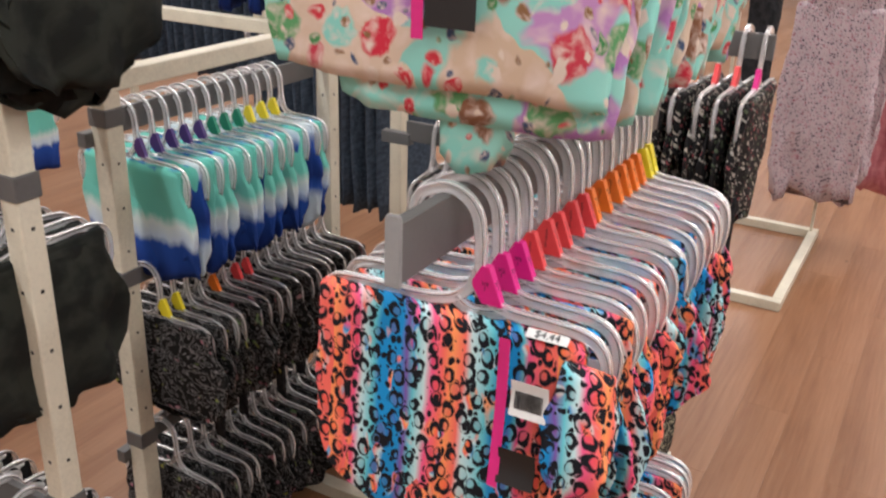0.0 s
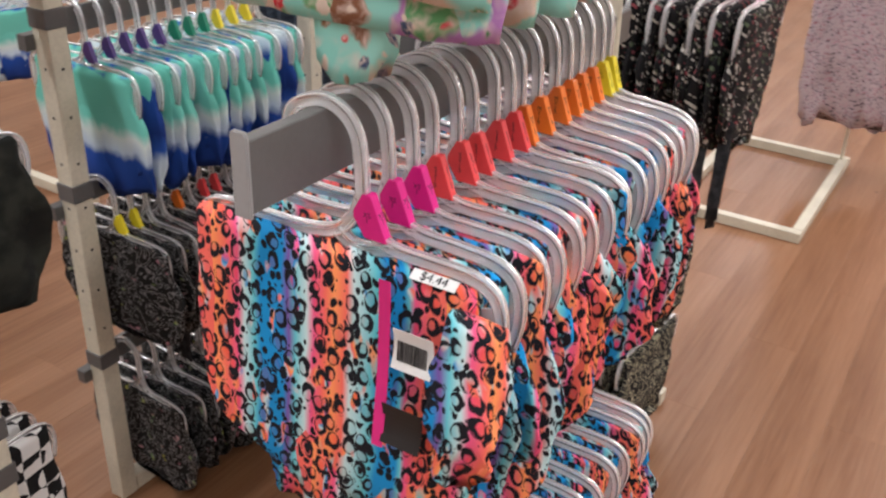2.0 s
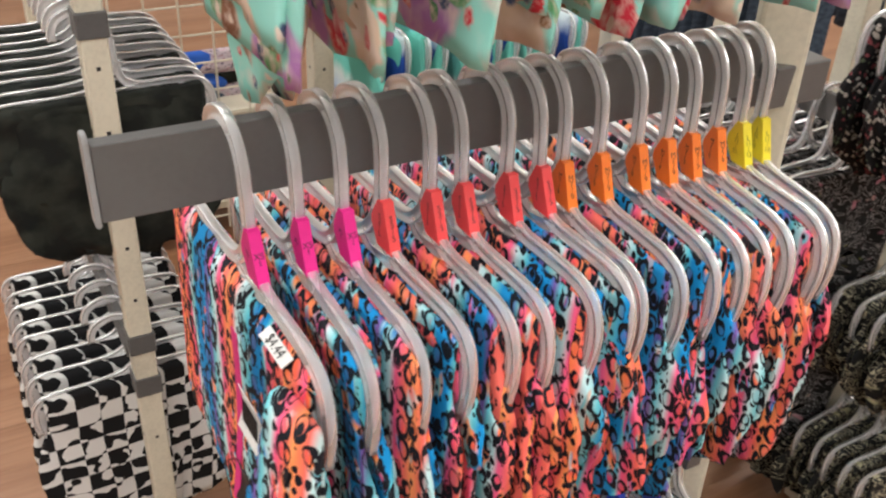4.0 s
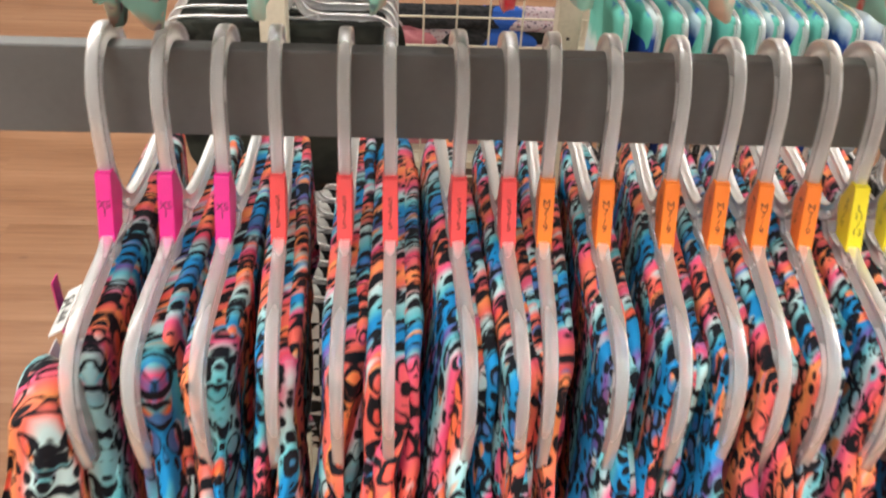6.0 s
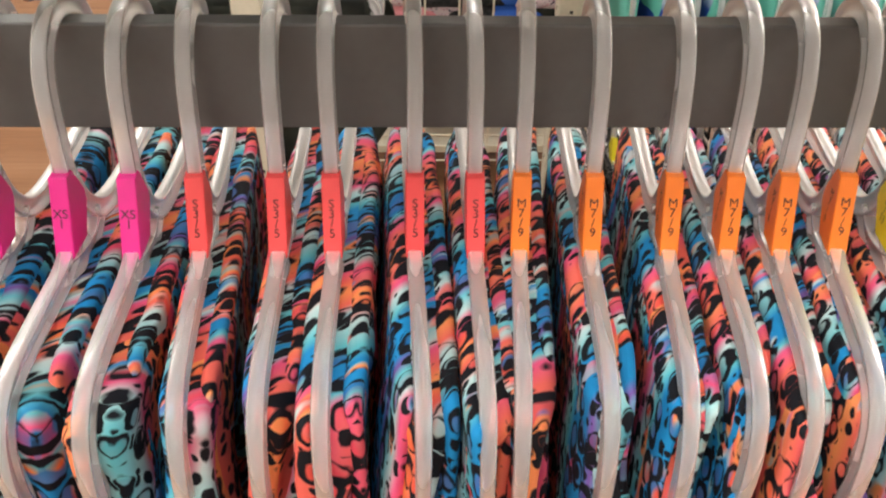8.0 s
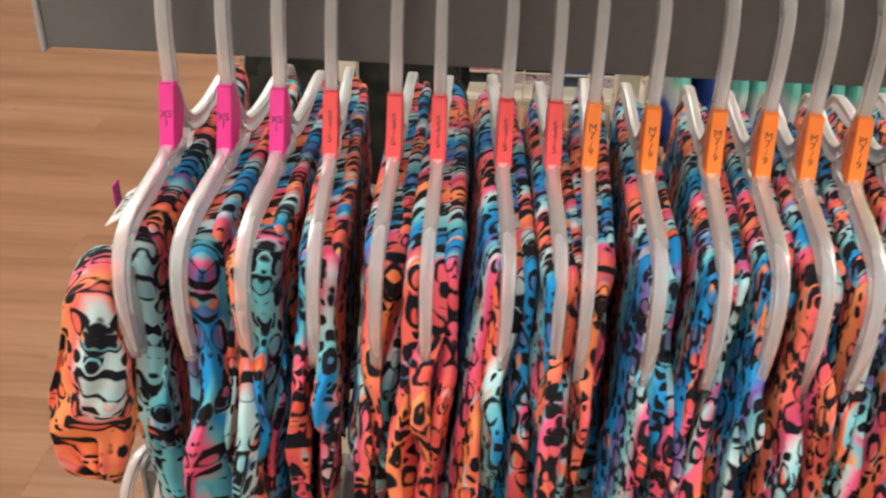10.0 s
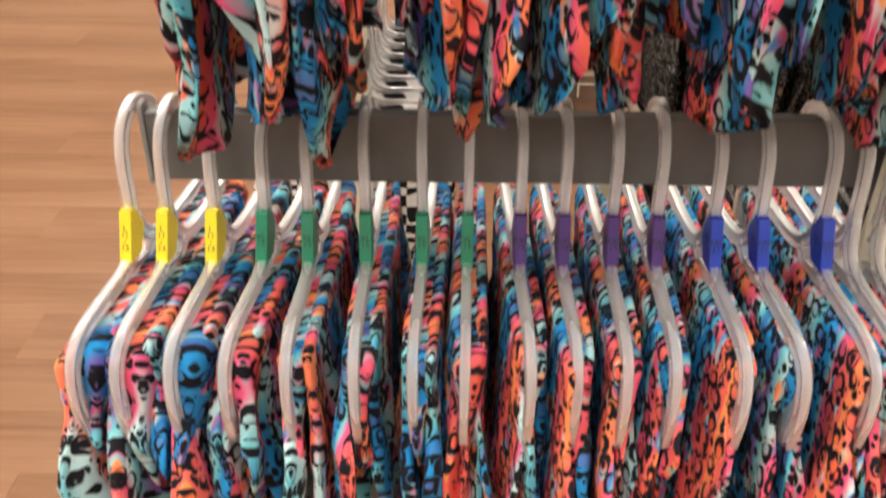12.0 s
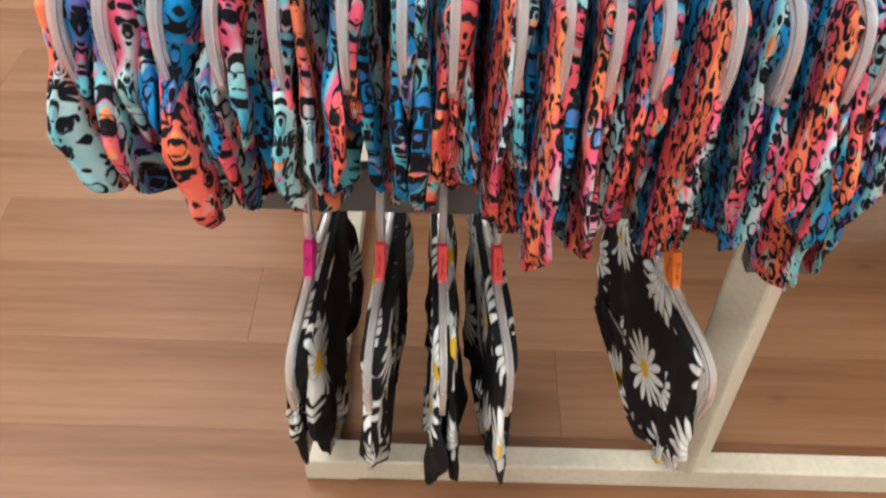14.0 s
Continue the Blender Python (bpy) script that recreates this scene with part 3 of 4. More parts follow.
# ---------------------------------------------------------------- setting
X0, X1, Y0, Y1 = -7.0, 5.0, -4.0, 13.0
M_FLOOR, M_PLANK = mat_wood_floor(False), mat_wood_floor(True)
M_WALL = mat_paint("off_white_wall_paint", (0.72, 0.7, 0.66), 0.7, 0.04)
M_CEIL = mat_paint("white_ceiling_tile", (0.78, 0.78, 0.76), 0.8, 0.04)
floor = tagged(part("floor", boxed(X0, X1, Y0, Y1, -0.12, -0.003), M_FLOOR), "warm brown wood-look vinyl plank floor of a store", "floor", kind="structure")
for nm, bx in (("wall_north", (X0, X1, Y1, Y1 + 0.15, -0.12, CEIL)), ("wall_south", (X0, X1, Y0 - 0.15, Y0, -0.12, CEIL)),
               ("wall_east", (X1, X1 + 0.15, Y0 - 0.15, Y1 + 0.15, -0.12, CEIL)), ("wall_west", (X0 - 0.15, X0, Y0 - 0.15, Y1 + 0.15, -0.12, CEIL))):
    tagged(part(nm, boxed(*bx), M_WALL), "off-white painted store wall", "wall", kind="structure")
tagged(part("ceiling", boxed(X0 - 0.15, X1 + 0.15, Y0 - 0.15, Y1 + 0.15, CEIL, CEIL + 0.12), M_CEIL), "white store ceiling", "ceiling", kind="structure")

# ceiling strip lights
M_TUBE, tt, tb = material("lit_diffuser", 0.5)
tb.inputs["Emission Color"].default_value = (1.0, 0.95, 0.88, 1)
tb.inputs["Emission Strength"].default_value = 6.0
first = None
for lx in (-4.2, -1.5, 1.2, 3.9):
    for ly in (-1.0, 4.2, 9.4):
        m = pose(lx, ly, CEIL)
        if first is None:
            first = empty("ceiling_light", m, "long white fluorescent strip light on the ceiling", "ceiling light", "ceiling lights")
            part("frame", boxed(-0.11, 0.11, -1.55, 1.55, -0.05, 0.0, 0.006), M_CEIL, first)
            part("diffuser", boxed(-0.09, 0.09, -1.5, 1.5, -0.062, -0.0515, 0.004), M_TUBE, first, "lit white diffuser")
        else:
            copy_thing(first, m)
        la = bpy.data.lights.new("strip", "AREA")
        la.shape, la.size, la.size_y, la.energy, la.color = "RECTANGLE", 0.2, 3.0, STRIP_WATTS, (1.0, 0.955, 0.90)
        lo_ = new("strip_lamp", la)
        lo_.matrix_basis = pose(lx, ly, CEIL - 0.08)


# ---------------------------------------------------------------- racks
def tube_between(bm, a, b, w, d):
    """A square tube from a to b."""
    a, b = Vector(a), Vector(b)
    L = (b - a).length
    q = (b - a).to_track_quat("Z", "X").to_matrix().to_4x4()
    o = len(bm.verts)
    box(bm, -w / 2, w / 2, -d / 2, d / 2, 0, L, min(w, d) * 0.09)
    bm.verts.ensure_lookup_table()
    bmesh.ops.transform(bm, matrix=Matrix.Translation(a) @ q, verts=bm.verts[o:])
    return bm


def rail_parts(rack, a, b, h, t, plate=True, bracket=None):
    """A flat grey rail from a (free end) to b along one axis; a, b: centres of its top edge."""
    a, b = Vector(a), Vector(b)
    L = (b - a).length
    q = pose(0, 0, 0, 0, 0, math.degrees(math.atan2(b.y - a.y, b.x - a.x)) - 90)
    m = Matrix.Translation(a) @ q
    arm = part("rail", boxed(-t / 2, t / 2, 0.0, L, -h, 0, 0.0012), M_GREY, rack, "flat grey steel rail")
    arm.matrix_basis = m
    if plate:
        p = bmesh.new()
        pts = [(-0.0085, -h - 0.003), (0.0085, -h - 0.003), (0.0085, 0.004), (0.006, 0.0075), (-0.006, 0.0075), (-0.0085, 0.004)]
        lo = [p.verts.new((x, -0.004, z)) for x, z in pts]
        hi = [p.verts.new((x, 0.0, z)) for x, z in pts]
        p.faces.new(lo)
        p.faces.new(hi[::-1])
        for i in range(6):
            k = (i + 1) % 6
            p.faces.new((lo[i], hi[i], hi[k], lo[k]))
        bmesh.ops.recalc_face_normals(p, faces=p.faces[:])
        bmesh.ops.bevel(p, geom=p.edges[:], offset=0.0009, segments=2, affect="EDGES")
        part("end_plate", p, M_LIGHTGREY, arm, "light grey end plate").matrix_basis = Matrix.Translation((0, -0.0005, 0))
    br = part("bracket", boxed(-0.012, 0.012, L - 0.012, L + 0.07, -h - 0.012, -h + 0.018, 0.002), M_GREY, rack)
    br.matrix_basis = m
    return m


# own rack: slanted post, floor frame, rails on four levels
rack = empty("garment_rack", Matrix(), "cream steel garment rack with grey face-out rails, full of printed shorts", "clothes rack")
RAIL_H = 0.059
UP = dict(x=-0.003, z=1.2975)
LO = dict(x=-0.003, z=0.8505)
TH = dict(x=0.000, z=0.4560)
TOPR = dict(x=-0.03, z=1.72)
POST_LOW, POST_TOP = Vector((0.046, 0.578, 0.04)), Vector((-0.058, 0.675, 1.86))


def on_post(z):
    f = (z - POST_LOW.z) / (POST_TOP.z - POST_LOW.z)
    return POST_LOW + (POST_TOP - POST_LOW) * f


part("post", tube_between(bmesh.new(), POST_LOW, POST_TOP, 0.050, 0.050), M_CREAM, rack)
for r_ in (UP, LO, TH, TOPR):
    c_ = on_post(r_["z"] - 0.050)
    part("clamp", boxed(c_.x - 0.050, c_.x + 0.029, c_.y - 0.029, c_.y + 0.046, c_.z - 0.021, c_.z + 0.021, 0.002), M_GREY, rack, "grey clamp round the post")
part("base_bar", boxed(0.040, 0.071, 0.096, 1.16, 0.0, 0.040, 0.003), M_CREAM, rack, "cream steel floor tube")
part("base_bar", boxed(-0.85, 0.039, 0.098, 0.130, 0.001, 0.039, 0.003), M_CREAM, rack)
part("base_bar", boxed(-0.85, 0.039, 1.115, 1.158, 0.001, 0.039, 0.003), M_CREAM, rack)
part("end_cap", boxed(0.0385, 0.0725, 0.092, 0.160, -0.0005, 0.0415, 0.002), M_CREAM, rack)
for r_, y0 in ((UP, -0.006), (LO, 0.010), (TH, 0.06), (TOPR, 0.012)):
    rail_parts(rack, (r_["x"] - 0.018, y0, r_["z"] - 0.0020), (r_["x"] - 0.018, 0.612, r_["z"] - 0.0020), RAIL_H, 0.014)

# upper tier
UPY = [0.0869, 0.1235, 0.1594, 0.1938, 0.2338, 0.2612, 0.3061, 0.3353, 0.3595, 0.3974, 0.4381, 0.4720, 0.4992, 0.5308, 0.5615, 0.5894]
UPC = ["magenta"] * 3 + ["coral"] * 5 + ["orange"] * 6 + ["yellow"] * 2
LOY = [-0.0025, 0.0281, 0.0646, 0.1052, 0.1399, 0.1845, 0.2288, 0.2660, 0.3076, 0.3419, 0.3796, 0.4142, 0.4582, 0.4939, 0.5444, 0.5680, 0.5900]
LOC = ["yellow"] * 3 + ["green"] * 5 + ["purple"] * 4 + ["blue"] * 3 + [None, None]
UPYAW = [1.5, -1.0, 0.5, 3.5, 0.3, 0.0, 2.0, 0.0, -4.0, -3.0, -6.0, -6.0, -8.0, -9.0, -6.0, -9.0]
LOYAW = [-5.2, -3.3, -4.4, -4.7, -1.3, -0.2, -1.7, -0.5, 2.0, 1.4, -0.3, -1.0, 0.8, 2.8, 2.0, 1.0, 0.0]
rr = random.Random(5)
upper_shorts = []
for tier, ys, cols, dz in ((UP, UPY, UPC, 0), (LO, LOY, LOC, 0)):
    up = tier is UP
    for i, (y, c) in enumerate(zip(ys, cols)):
        yaw, lean = (UPYAW if up else LOYAW)[i], rr.uniform(-0.8, 0.8)
        m = pose(tier["x"], y - 0.033 * math.sin(math.radians(yaw)), tier["z"], rr.uniform(-1.0, 1.0), lean, yaw)
        hang(c, m, "hangers on the upper rail" if up else "hangers on the lower rail")
        if up and i == 0:
            me = [("waist", layer_mesh("waist", M_LEO, tube(3, 0.150, 0.265, 0.010, 0.007, (-0.012, -0.003), 0.08, 0.12, 0.4, low=0.2, shut=True))),
                  ("leg", layer_mesh("leg", M_LEO, tube(53, 0.110, 0.315, 0.007, 0.002, (0.012, 0.002), 0.2, 0.1, 0.9))),
                  ("leg", layer_mesh("leg", M_LEO, tube(97, 0.026, 0.150, 0.014, 0.002, (0.146, -0.022, -0.016), 0.25, 0.3, 1.1, low=0.5, shut=True)))]
        else:
            me = shorts_meshes(i + (3 if up else 40), M_LEO, 0.146, (0.30 if up else 0.215 if i < 3 else 0.25 if i < 8 else 0.285) * rr.uniform(0.9, 1.1), 1.2 if up and i in (5, 6) else 1.3 if i < 3 and not up else 1.0, 1.0, 0.22 if up else 0.14)
        g = garment(me, m @ pose(-0.0015, 0.003, -0.120, -4 if up and i == 0 else rr.uniform(-2, 2), 0, 0), "neon orange and blue leopard print shorts on a clear hanger",
                    "leopard shorts on the upper rail" if up else "leopard shorts on the lower rail")
        if up:
            upper_shorts.append(g)

# daisy shorts on the third rail
for i, (y, c, yaw) in enumerate(((0.123, "magenta", -4), (0.197, "coral", -3), (0.259, "coral", 2), (0.314, "coral", 6), (0.496, "orange", 13))):
    m = pose(TH["x"], y, TH["z"], 0, 0, yaw)
    hang(c, m, "hangers on the lowest rail")
    garment(shorts_meshes(i + 80, M_DAISY, 0.142 if i < 4 else 0.128, 0.265 if i < 4 else 0.25, 0.9, 1.0, 0.1), m @ pose(0, 0.002, -0.120), "black jersey shorts with white daisy print, on a clear hanger", "daisy shorts")

# mint floral garments on the top rail
for i in range(9):
    y = 0.085 + 0.054 * i
    m = pose(TOPR["x"], y, TOPR["z"], 0, rr.uniform(-1, 1), rr.uniform(-3, 3))
    hang(None, m, "hangers on the top rail")
    me = [("body", layer_mesh("body", M_MINT, tube(200 + i, 0.190, 0.200 + 0.006 * (i % 3), 0.009, 0.004, (-0.018, 0), 0.03, 0.0, 0.3, low=0.2))),
          ("sleeve", layer_mesh("sleeve", M_MINT, tube(230 + i, 0.150, 0.232, 0.006, 0.002, (0.02, 0.007), 0.06, 0.05, 0.4, low=0.2)))]
    if i == 0:
        me.append(("tie", layer_mesh("tie", M_MINT, tube(266, 0.038, 0.275, 0.024, 0.0, (0.022, 0.036), 0.0, 0.12, 0.25, low=0.4))))
    garment(me, m @ pose(0, 0.003, -0.114), "mint jersey pyjama top with red, purple and cream floral print", "floral pyjama tops", "pyjama_top", "top")

# label on the foremost shorts
foremost = upper_shorts[0]


def patch(name, x0, x1, z0, z1, y, mat, parent, label="", bend=0.004):
    n = 8
    verts, faces = [], []
    for k in (0, 1):
        for j in range(n + 1):
            z = z0 + (z1 - z0) * j / n
            for x in (x0, x1):
                verts.append((x, y + k * 0.0008 + bend * math.sin(j / n * 3.1), z))
    o = 2 * (n + 1)
    for j in range(n):
        a = 2 * j
        faces += [(a, a + 1, a + 3, a + 2), (o + a + 2, o + a + 3, o + a + 1, o + a), (a, a + 2, o + a + 2, o + a), (a + 1, o + a + 1, o + a + 3, a + 3)]
    faces += [(0, o, o + 1, 1), (2 * n, 2 * n + 1, o + 2 * n + 1, o + 2 * n)]
    return part(name, data_from(name, verts, faces, mat, None, False), None, parent, label)


strip = empty("price_label", foremost.matrix_basis.copy(), "clear size strip with barcode sticker and black card on shorts", "label")
LY = -0.0340
patch("pink_strip", 0.0600, 0.0710, -0.165, -0.004, LY, M_PINKTAPE, strip, "magenta paper strip")
card = patch("black_card", 0.0690, 0.1080, -0.158, -0.118, LY - 0.001, M_BLACKTAG, strip, "black printed card")
stick = patch("barcode_sticker", 0.0760, 0.1140, -0.080, -0.043, LY - 0.001, M_PAPER, strip, "white barcode sticker")
xx = 0.0805
rb = random.Random(3)
while xx < 0.109:
    w = rb.choice((0.0004, 0.0007, 0.0011))
    part("bar", boxed(xx, xx + w, LY + 0.0010, LY + 0.0016, -0.073, -0.054), M_INK, stick)
    xx += w + rb.choice((0.0005, 0.0008))
price = patch("price_sticker", 0.080, 0.122, -0.0052, 0.0052, 0.0, M_PAPER, strip, "white price sticker", 0.0)
price.matrix_basis = Matrix.Translation((0, -0.0165, 0.0010)) @ pose(0, 0, 0, -55, 0, 0)
pt = part("price_text", text_mesh("price_text", "$4.44", 0.0112, M_INK), None, price, "black printed price")
pt.matrix_basis = Matrix.Translation((0.101, -0.0006, 0.0)) @ pose(0, 0, 0, 90, 0, 0)


# ---------------------------------------------------------------- the racks on the other side of the gangway
def rack_post(rk, x, y, top, w=0.042, clamps=()):
    p = part("post", boxed(x - w / 2, x + w / 2, y - w / 2, y + w / 2, 0.0, top, 0.003), M_CREAM, rk)
    for z in clamps:
        part("clamp", boxed(x - w / 2 - 0.003, x + w / 2 + 0.003, y - w / 2 - 0.003, y + w / 2 + 0.003, z, z + 0.036, 0.002), M_GREY, rk)
    for k in range(8):
        z = 0.46 + k * 0.093
        part("slot", boxed(x + w / 2 - 0.001, x + w / 2 + 0.0004, y - 0.0028, y + 0.0028, z, z + 0.0055), M_BLACKTAG, rk, "dark slot in the post")
        part("slot", boxed(x - 0.0028, x + 0.0028, y - w / 2 - 0.0004, y - w / 2 + 0.001, z, z + 0.0055), M_BLACKTAG, rk, "dark slot in the post")
    return p


def row(meshes, spots, colours, label, group, name="shorts", category="shorts", drop=-0.114, hangers=True, marked=False):
    for i, m in enumerate(spots):
        c = colours[i % len(colours)]
        if hangers:
            hang(c, m, group + " hangers", marked)
        garment(meshes[i % len(meshes)], m @ pose(0, 0.002, drop), label, group, name, category)


# rack with black camouflage shorts and checkerboard shorts
rk1 = empty("garment_rack", Matrix(), "cream steel garment rack with black camouflage and checkerboard shorts", "clothes rack")
rack_post(rk1, -0.675, 0.100, 1.80, 0.036, (1.155, 0.640, 0.555))
part("base_bar", boxed(-1.6, -0.697, 0.08, 0.12, 0.0, 0.04, 0.003), M_CREAM, rk1)
for z, y in ((1.175, 0.105), (0.663, 0.085)):
    rail_parts(rk1, (-0.694, y, z), (-1.25, y, z), 0.05, 0.012, False)
part("top_bar", boxed(-1.5, -0.56, 0.119, 0.155, 1.66, 1.70, 0.003), M_CREAM, rk1)
ms = [shorts_meshes(300 + i * 7, M_CAMO, 0.145, 0.26, 1.1, 0.8, 0.1) for i in range(3)]
row(ms, [pose(-0.700 - 0.042 * i, 0.105, 1.178, 0, 0, 90 + rr.uniform(-4, 4)) for i in range(9)], [None], "black camouflage print cotton shorts on a clear hanger", "camouflage shorts")
ms = [shorts_meshes(340 + i * 7, M_CHECK, 0.145, 0.335, 1.0, 0.8, 0.04, 0.35, True) for i in range(3)]
row(ms, [pose(-0.735 - 0.055 * i, 0.085, 0.666, 0, 0, 90 + rr.uniform(-4, 4)) for i in range(8)], [None], "black and white checkerboard cotton shorts on a clear hanger", "checkerboard shorts")
ms = [shorts_meshes(360 + i * 7, M_CAMO, 0.150, 0.32, 1.2, 0.8, 0.1) for i in range(2)]
row(ms, [pose(-0.60 - 0.05 * i, 0.14, 1.7015, 0, 0, 90 + rr.uniform(-4, 4)) for i in range(7)], [None], "black camouflage print cotton shorts on a clear hanger", "camouflage shorts above")

# rack with tie-dyed and dark swirl shorts
rk2 = empty("garment_rack", Matrix(), "cream steel garment rack with tie-dyed and dark swirl print shorts", "clothes rack")
PX, PY = -1.030, 0.562
rack_post(rk2, PX, PY, 1.16, 0.042, (1.095, 0.757, 0.367))
rack_post(rk2, PX, 1.28, 1.16, 0.042)
part("top_bar", boxed(PX - 0.02, PX + 0.02, 0.30, 1.42, 1.161, 1.200, 0.003), M_CREAM, rk2)
part("top_bar", boxed(-1.9, PX - 0.021, 1.30, 1.335, 1.145, 1.180, 0.003), M_CREAM, rk2)
part("base_bar", boxed(PX - 0.02, PX + 0.02, 0.584, 1.45, 0.0, 0.04, 0.003), M_CREAM, rk2)
part("base_bar", boxed(PX + 0.021, -0.62, 1.0, 1.04, 0.0, 0.04, 0.003), M_CREAM, rk2)
for z in (1.115, 0.777, 0.387):
    rail_parts(rk2, (PX - 0.03, 1.255, z), (PX - 0.03, PY + 0.03, z), 0.05, 0.012, False)
ms = [shorts_meshes(400 + i * 7, M_DYE, 0.140, 0.25, 1.1, 0.8, 0.05, 0.6, True) for i in range(4)]
dye_cols = ["purple"] * 5 + ["green"] * 3 + ["yellow"] * 3 + [None]
row(ms, [pose(PX - 0.030, 0.640 + 0.042 * i, 1.1175, 0, 0, rr.uniform(-5, 5)) for i in range(12)], dye_cols, "mint, white and blue tie-dyed shorts on a clear hanger", "tie-dyed shorts")
ms = [shorts_meshes(430 + i * 7, M_SWIRL, 0.146, 0.25, 1.0, 0.8, 0.1) for i in range(4)]
row(ms, [pose(PX + 0.02, 0.615 + 0.038 * i, 0.7795, 0, 0, rr.uniform(-5, 5)) for i in range(16)], ["yellow", "yellow", None, None, "orange", None, "coral", "coral", None, None, None, None, None, None, None, None], "black and grey swirl print shorts on a clear hanger", "swirl shorts")
row(ms, [pose(PX + 0.02, 0.62 + 0.044 * i, 0.3895, 0, 0, rr.uniform(-5, 5)) for i in range(13)], [None], "black and grey swirl print shorts on a clear hanger", "lower swirl shorts")
# small pieces lying against the post's foot: loops of black trim hanging between the tiers
for i in range(5):
    m = pose(PX + 0.10 - 0.02 * (i % 2), 0.70 + 0.11 * i, 0.50)
    garment(layer_mesh("tie", M_BLACKCLOTH, tube(470 + i, 0.014, 0.16, 0.004, 0.001, (0, 0), 0, 0, 0.4, 20, 8)), m, "black ribbed waist tie hanging from shorts", "waist ties", "tie", "tie")

# tie-dyed shorts further off, and a wire grid stand with folded clothes
rk3 = empty("display_stand", Matrix(), "wire grid display stand with white steel shelves", "display stand")
for y in (0.15, 0.80):
    part("upright", boxed(-2.02, -1.99, y - 0.015, y + 0.015, 0.0, 1.28, 0.002), M_CREAM, rk3)
for i in range(14):
    z = 0.10 + i * 0.085
    part("wire", tube_between(bmesh.new(), (-1.985, 0.14, z), (-1.985, 0.81, z), 0.005, 0.005), M_CREAM, rk3)
for i in range(8):
    y = 0.15 + i * 0.093
    part("wire", tube_between(bmesh.new(), (-1.979, y, 0.06), (-1.979, y, 1.26), 0.005, 0.005), M_CREAM, rk3)
for z in (0.12, 0.42):
    part("shelf", boxed(-2.4, -1.995, 0.14, 0.81, z, z + 0.025, 0.003), M_CREAM, rk3)
mats = [M_PINKCLOTH, M_DENIM, M_BLACKCLOTH, M_DYE, M_DRESS, M_CAMO]
names = ["dusty pink", "dark blue", "black ribbed", "blue tie-dyed", "lilac printed", "black"]
for k, z in enumerate((0.146, 0.446)):
    for i in range(6):
        for j in range(3):
            y = 0.19 + i * 0.1
            q = rr.randrange(6)
            me = layer_mesh("folded_cloth", mats[q], tube(500 + i + 7 * j + 31 * k, 0.10, 0.045, 0.03, 0.004, (0, 0), 0.02, 0, 0.25, 28, 6))
            g = new("folded_top", me)
            g.matrix_basis = pose(-2.15, y, z + 0.048 * (j + 1), 0, 0, 90)
            tagged(g, names[q] + " folded top in a pile on a shelf", "folded clothes", "folded tops")
ms = [shorts_meshes(540 + i * 7, M_DYE, 0.125, 0.26, 1.1, 0.7, 0.05, 0.6, True) for i in range(2)]
row(ms, [pose(-2.65 - 0.055 * i, 1.55, 0.803, 0, 0, 80 + rr.uniform(-5, 5)) for i in range(9)], [None], "blue and mint tie-dyed shorts hanging on a far rack", "far tie-dyed shorts")
rk6 = empty("garment_rack", Matrix(), "cream steel garment rack with blue tie-dyed shorts", "clothes rack")
rail_parts(rk6, (-2.53, 1.55, 0.80), (-3.13, 1.55, 0.80), 0.05, 0.012, False)
part("post", boxed(-3.22, -3.18, 1.53, 1.57, 0, 1.3, 0.003), M_CREAM, rk6)
part("base_bar", boxed(-3.179, -2.33, 1.53, 1.57, 0, 0.04, 0.003), M_CREAM, rk6)

# jeans on a far rail
JEANS = []
rk4 = empty("garment_rack", Matrix(), "cream steel rack with a row of dark blue jeans", "clothes rack")
rail_parts(rk4, (-2.05, 2.30, 1.10), (-1.1, 2.30, 1.10), 0.05, 0.012, False)
for x in (-2.1, -1.05):
    part("post", boxed(x - 0.02, x + 0.02, 2.28, 2.32, 0, 1.2, 0.003), M_CREAM, rk4)
part("base_bar", boxed(-2.08, -1.07, 2.28, 2.32, 0, 0.04, 0.003), M_CREAM, rk4)
for i in range(11):
    m = pose(-1.98 + 0.058 * i, 2.30, 1.102, 0, 0, 68 + rr.uniform(-8, 8))
    hang(None, m, "jeans hangers")
    me = [("leg", layer_mesh("leg", M_DENIM, tube(600 + i, 0.14, 0.66 + rr.uniform(-0.02, 0.02), 0.013, 0.002, (0, 0), 0.0, 0, 0.5, 36, 16)))]
    JEANS.append(me[0][1])
    garment(me, m @ pose(0, 0, -0.112), "folded dark blue denim jeans hanging on a rail", "jeans", "jeans", "jeans")

# rack behind: black ditsy print tops, olive swirl shorts below
rk5 = empty("garment_rack", Matrix(), "cream steel garment rack with black and olive printed clothes", "clothes rack")
RY = 1.27
part("post", boxed(-0.36, -0.32, RY + 0.145, RY + 0.185, 0, 1.85, 0.003), M_CREAM, rk5)
part("base_bar", boxed(-0.54, -0.10, 1.60, 1.64, 0, 0.04, 0.003), M_CREAM, rk5)
part("base_bar", boxed(-0.36, -0.32, RY + 0.186, 1.599, 0, 0.04, 0.003), M_CREAM, rk5)
rail_parts(rk5, (0.058, RY, 1.292), (-0.31, RY, 1.292), 0.05, 0.012, False)
for z in (0.75, 0.42):
    rail_parts(rk5, (-0.075, 1.44, z), (-0.47, 1.44, z), 0.05, 0.012, False)
part("post", boxed(-0.54, -0.50, 1.42, 1.46, 0, 1.3, 0.003), M_CREAM, rk5)
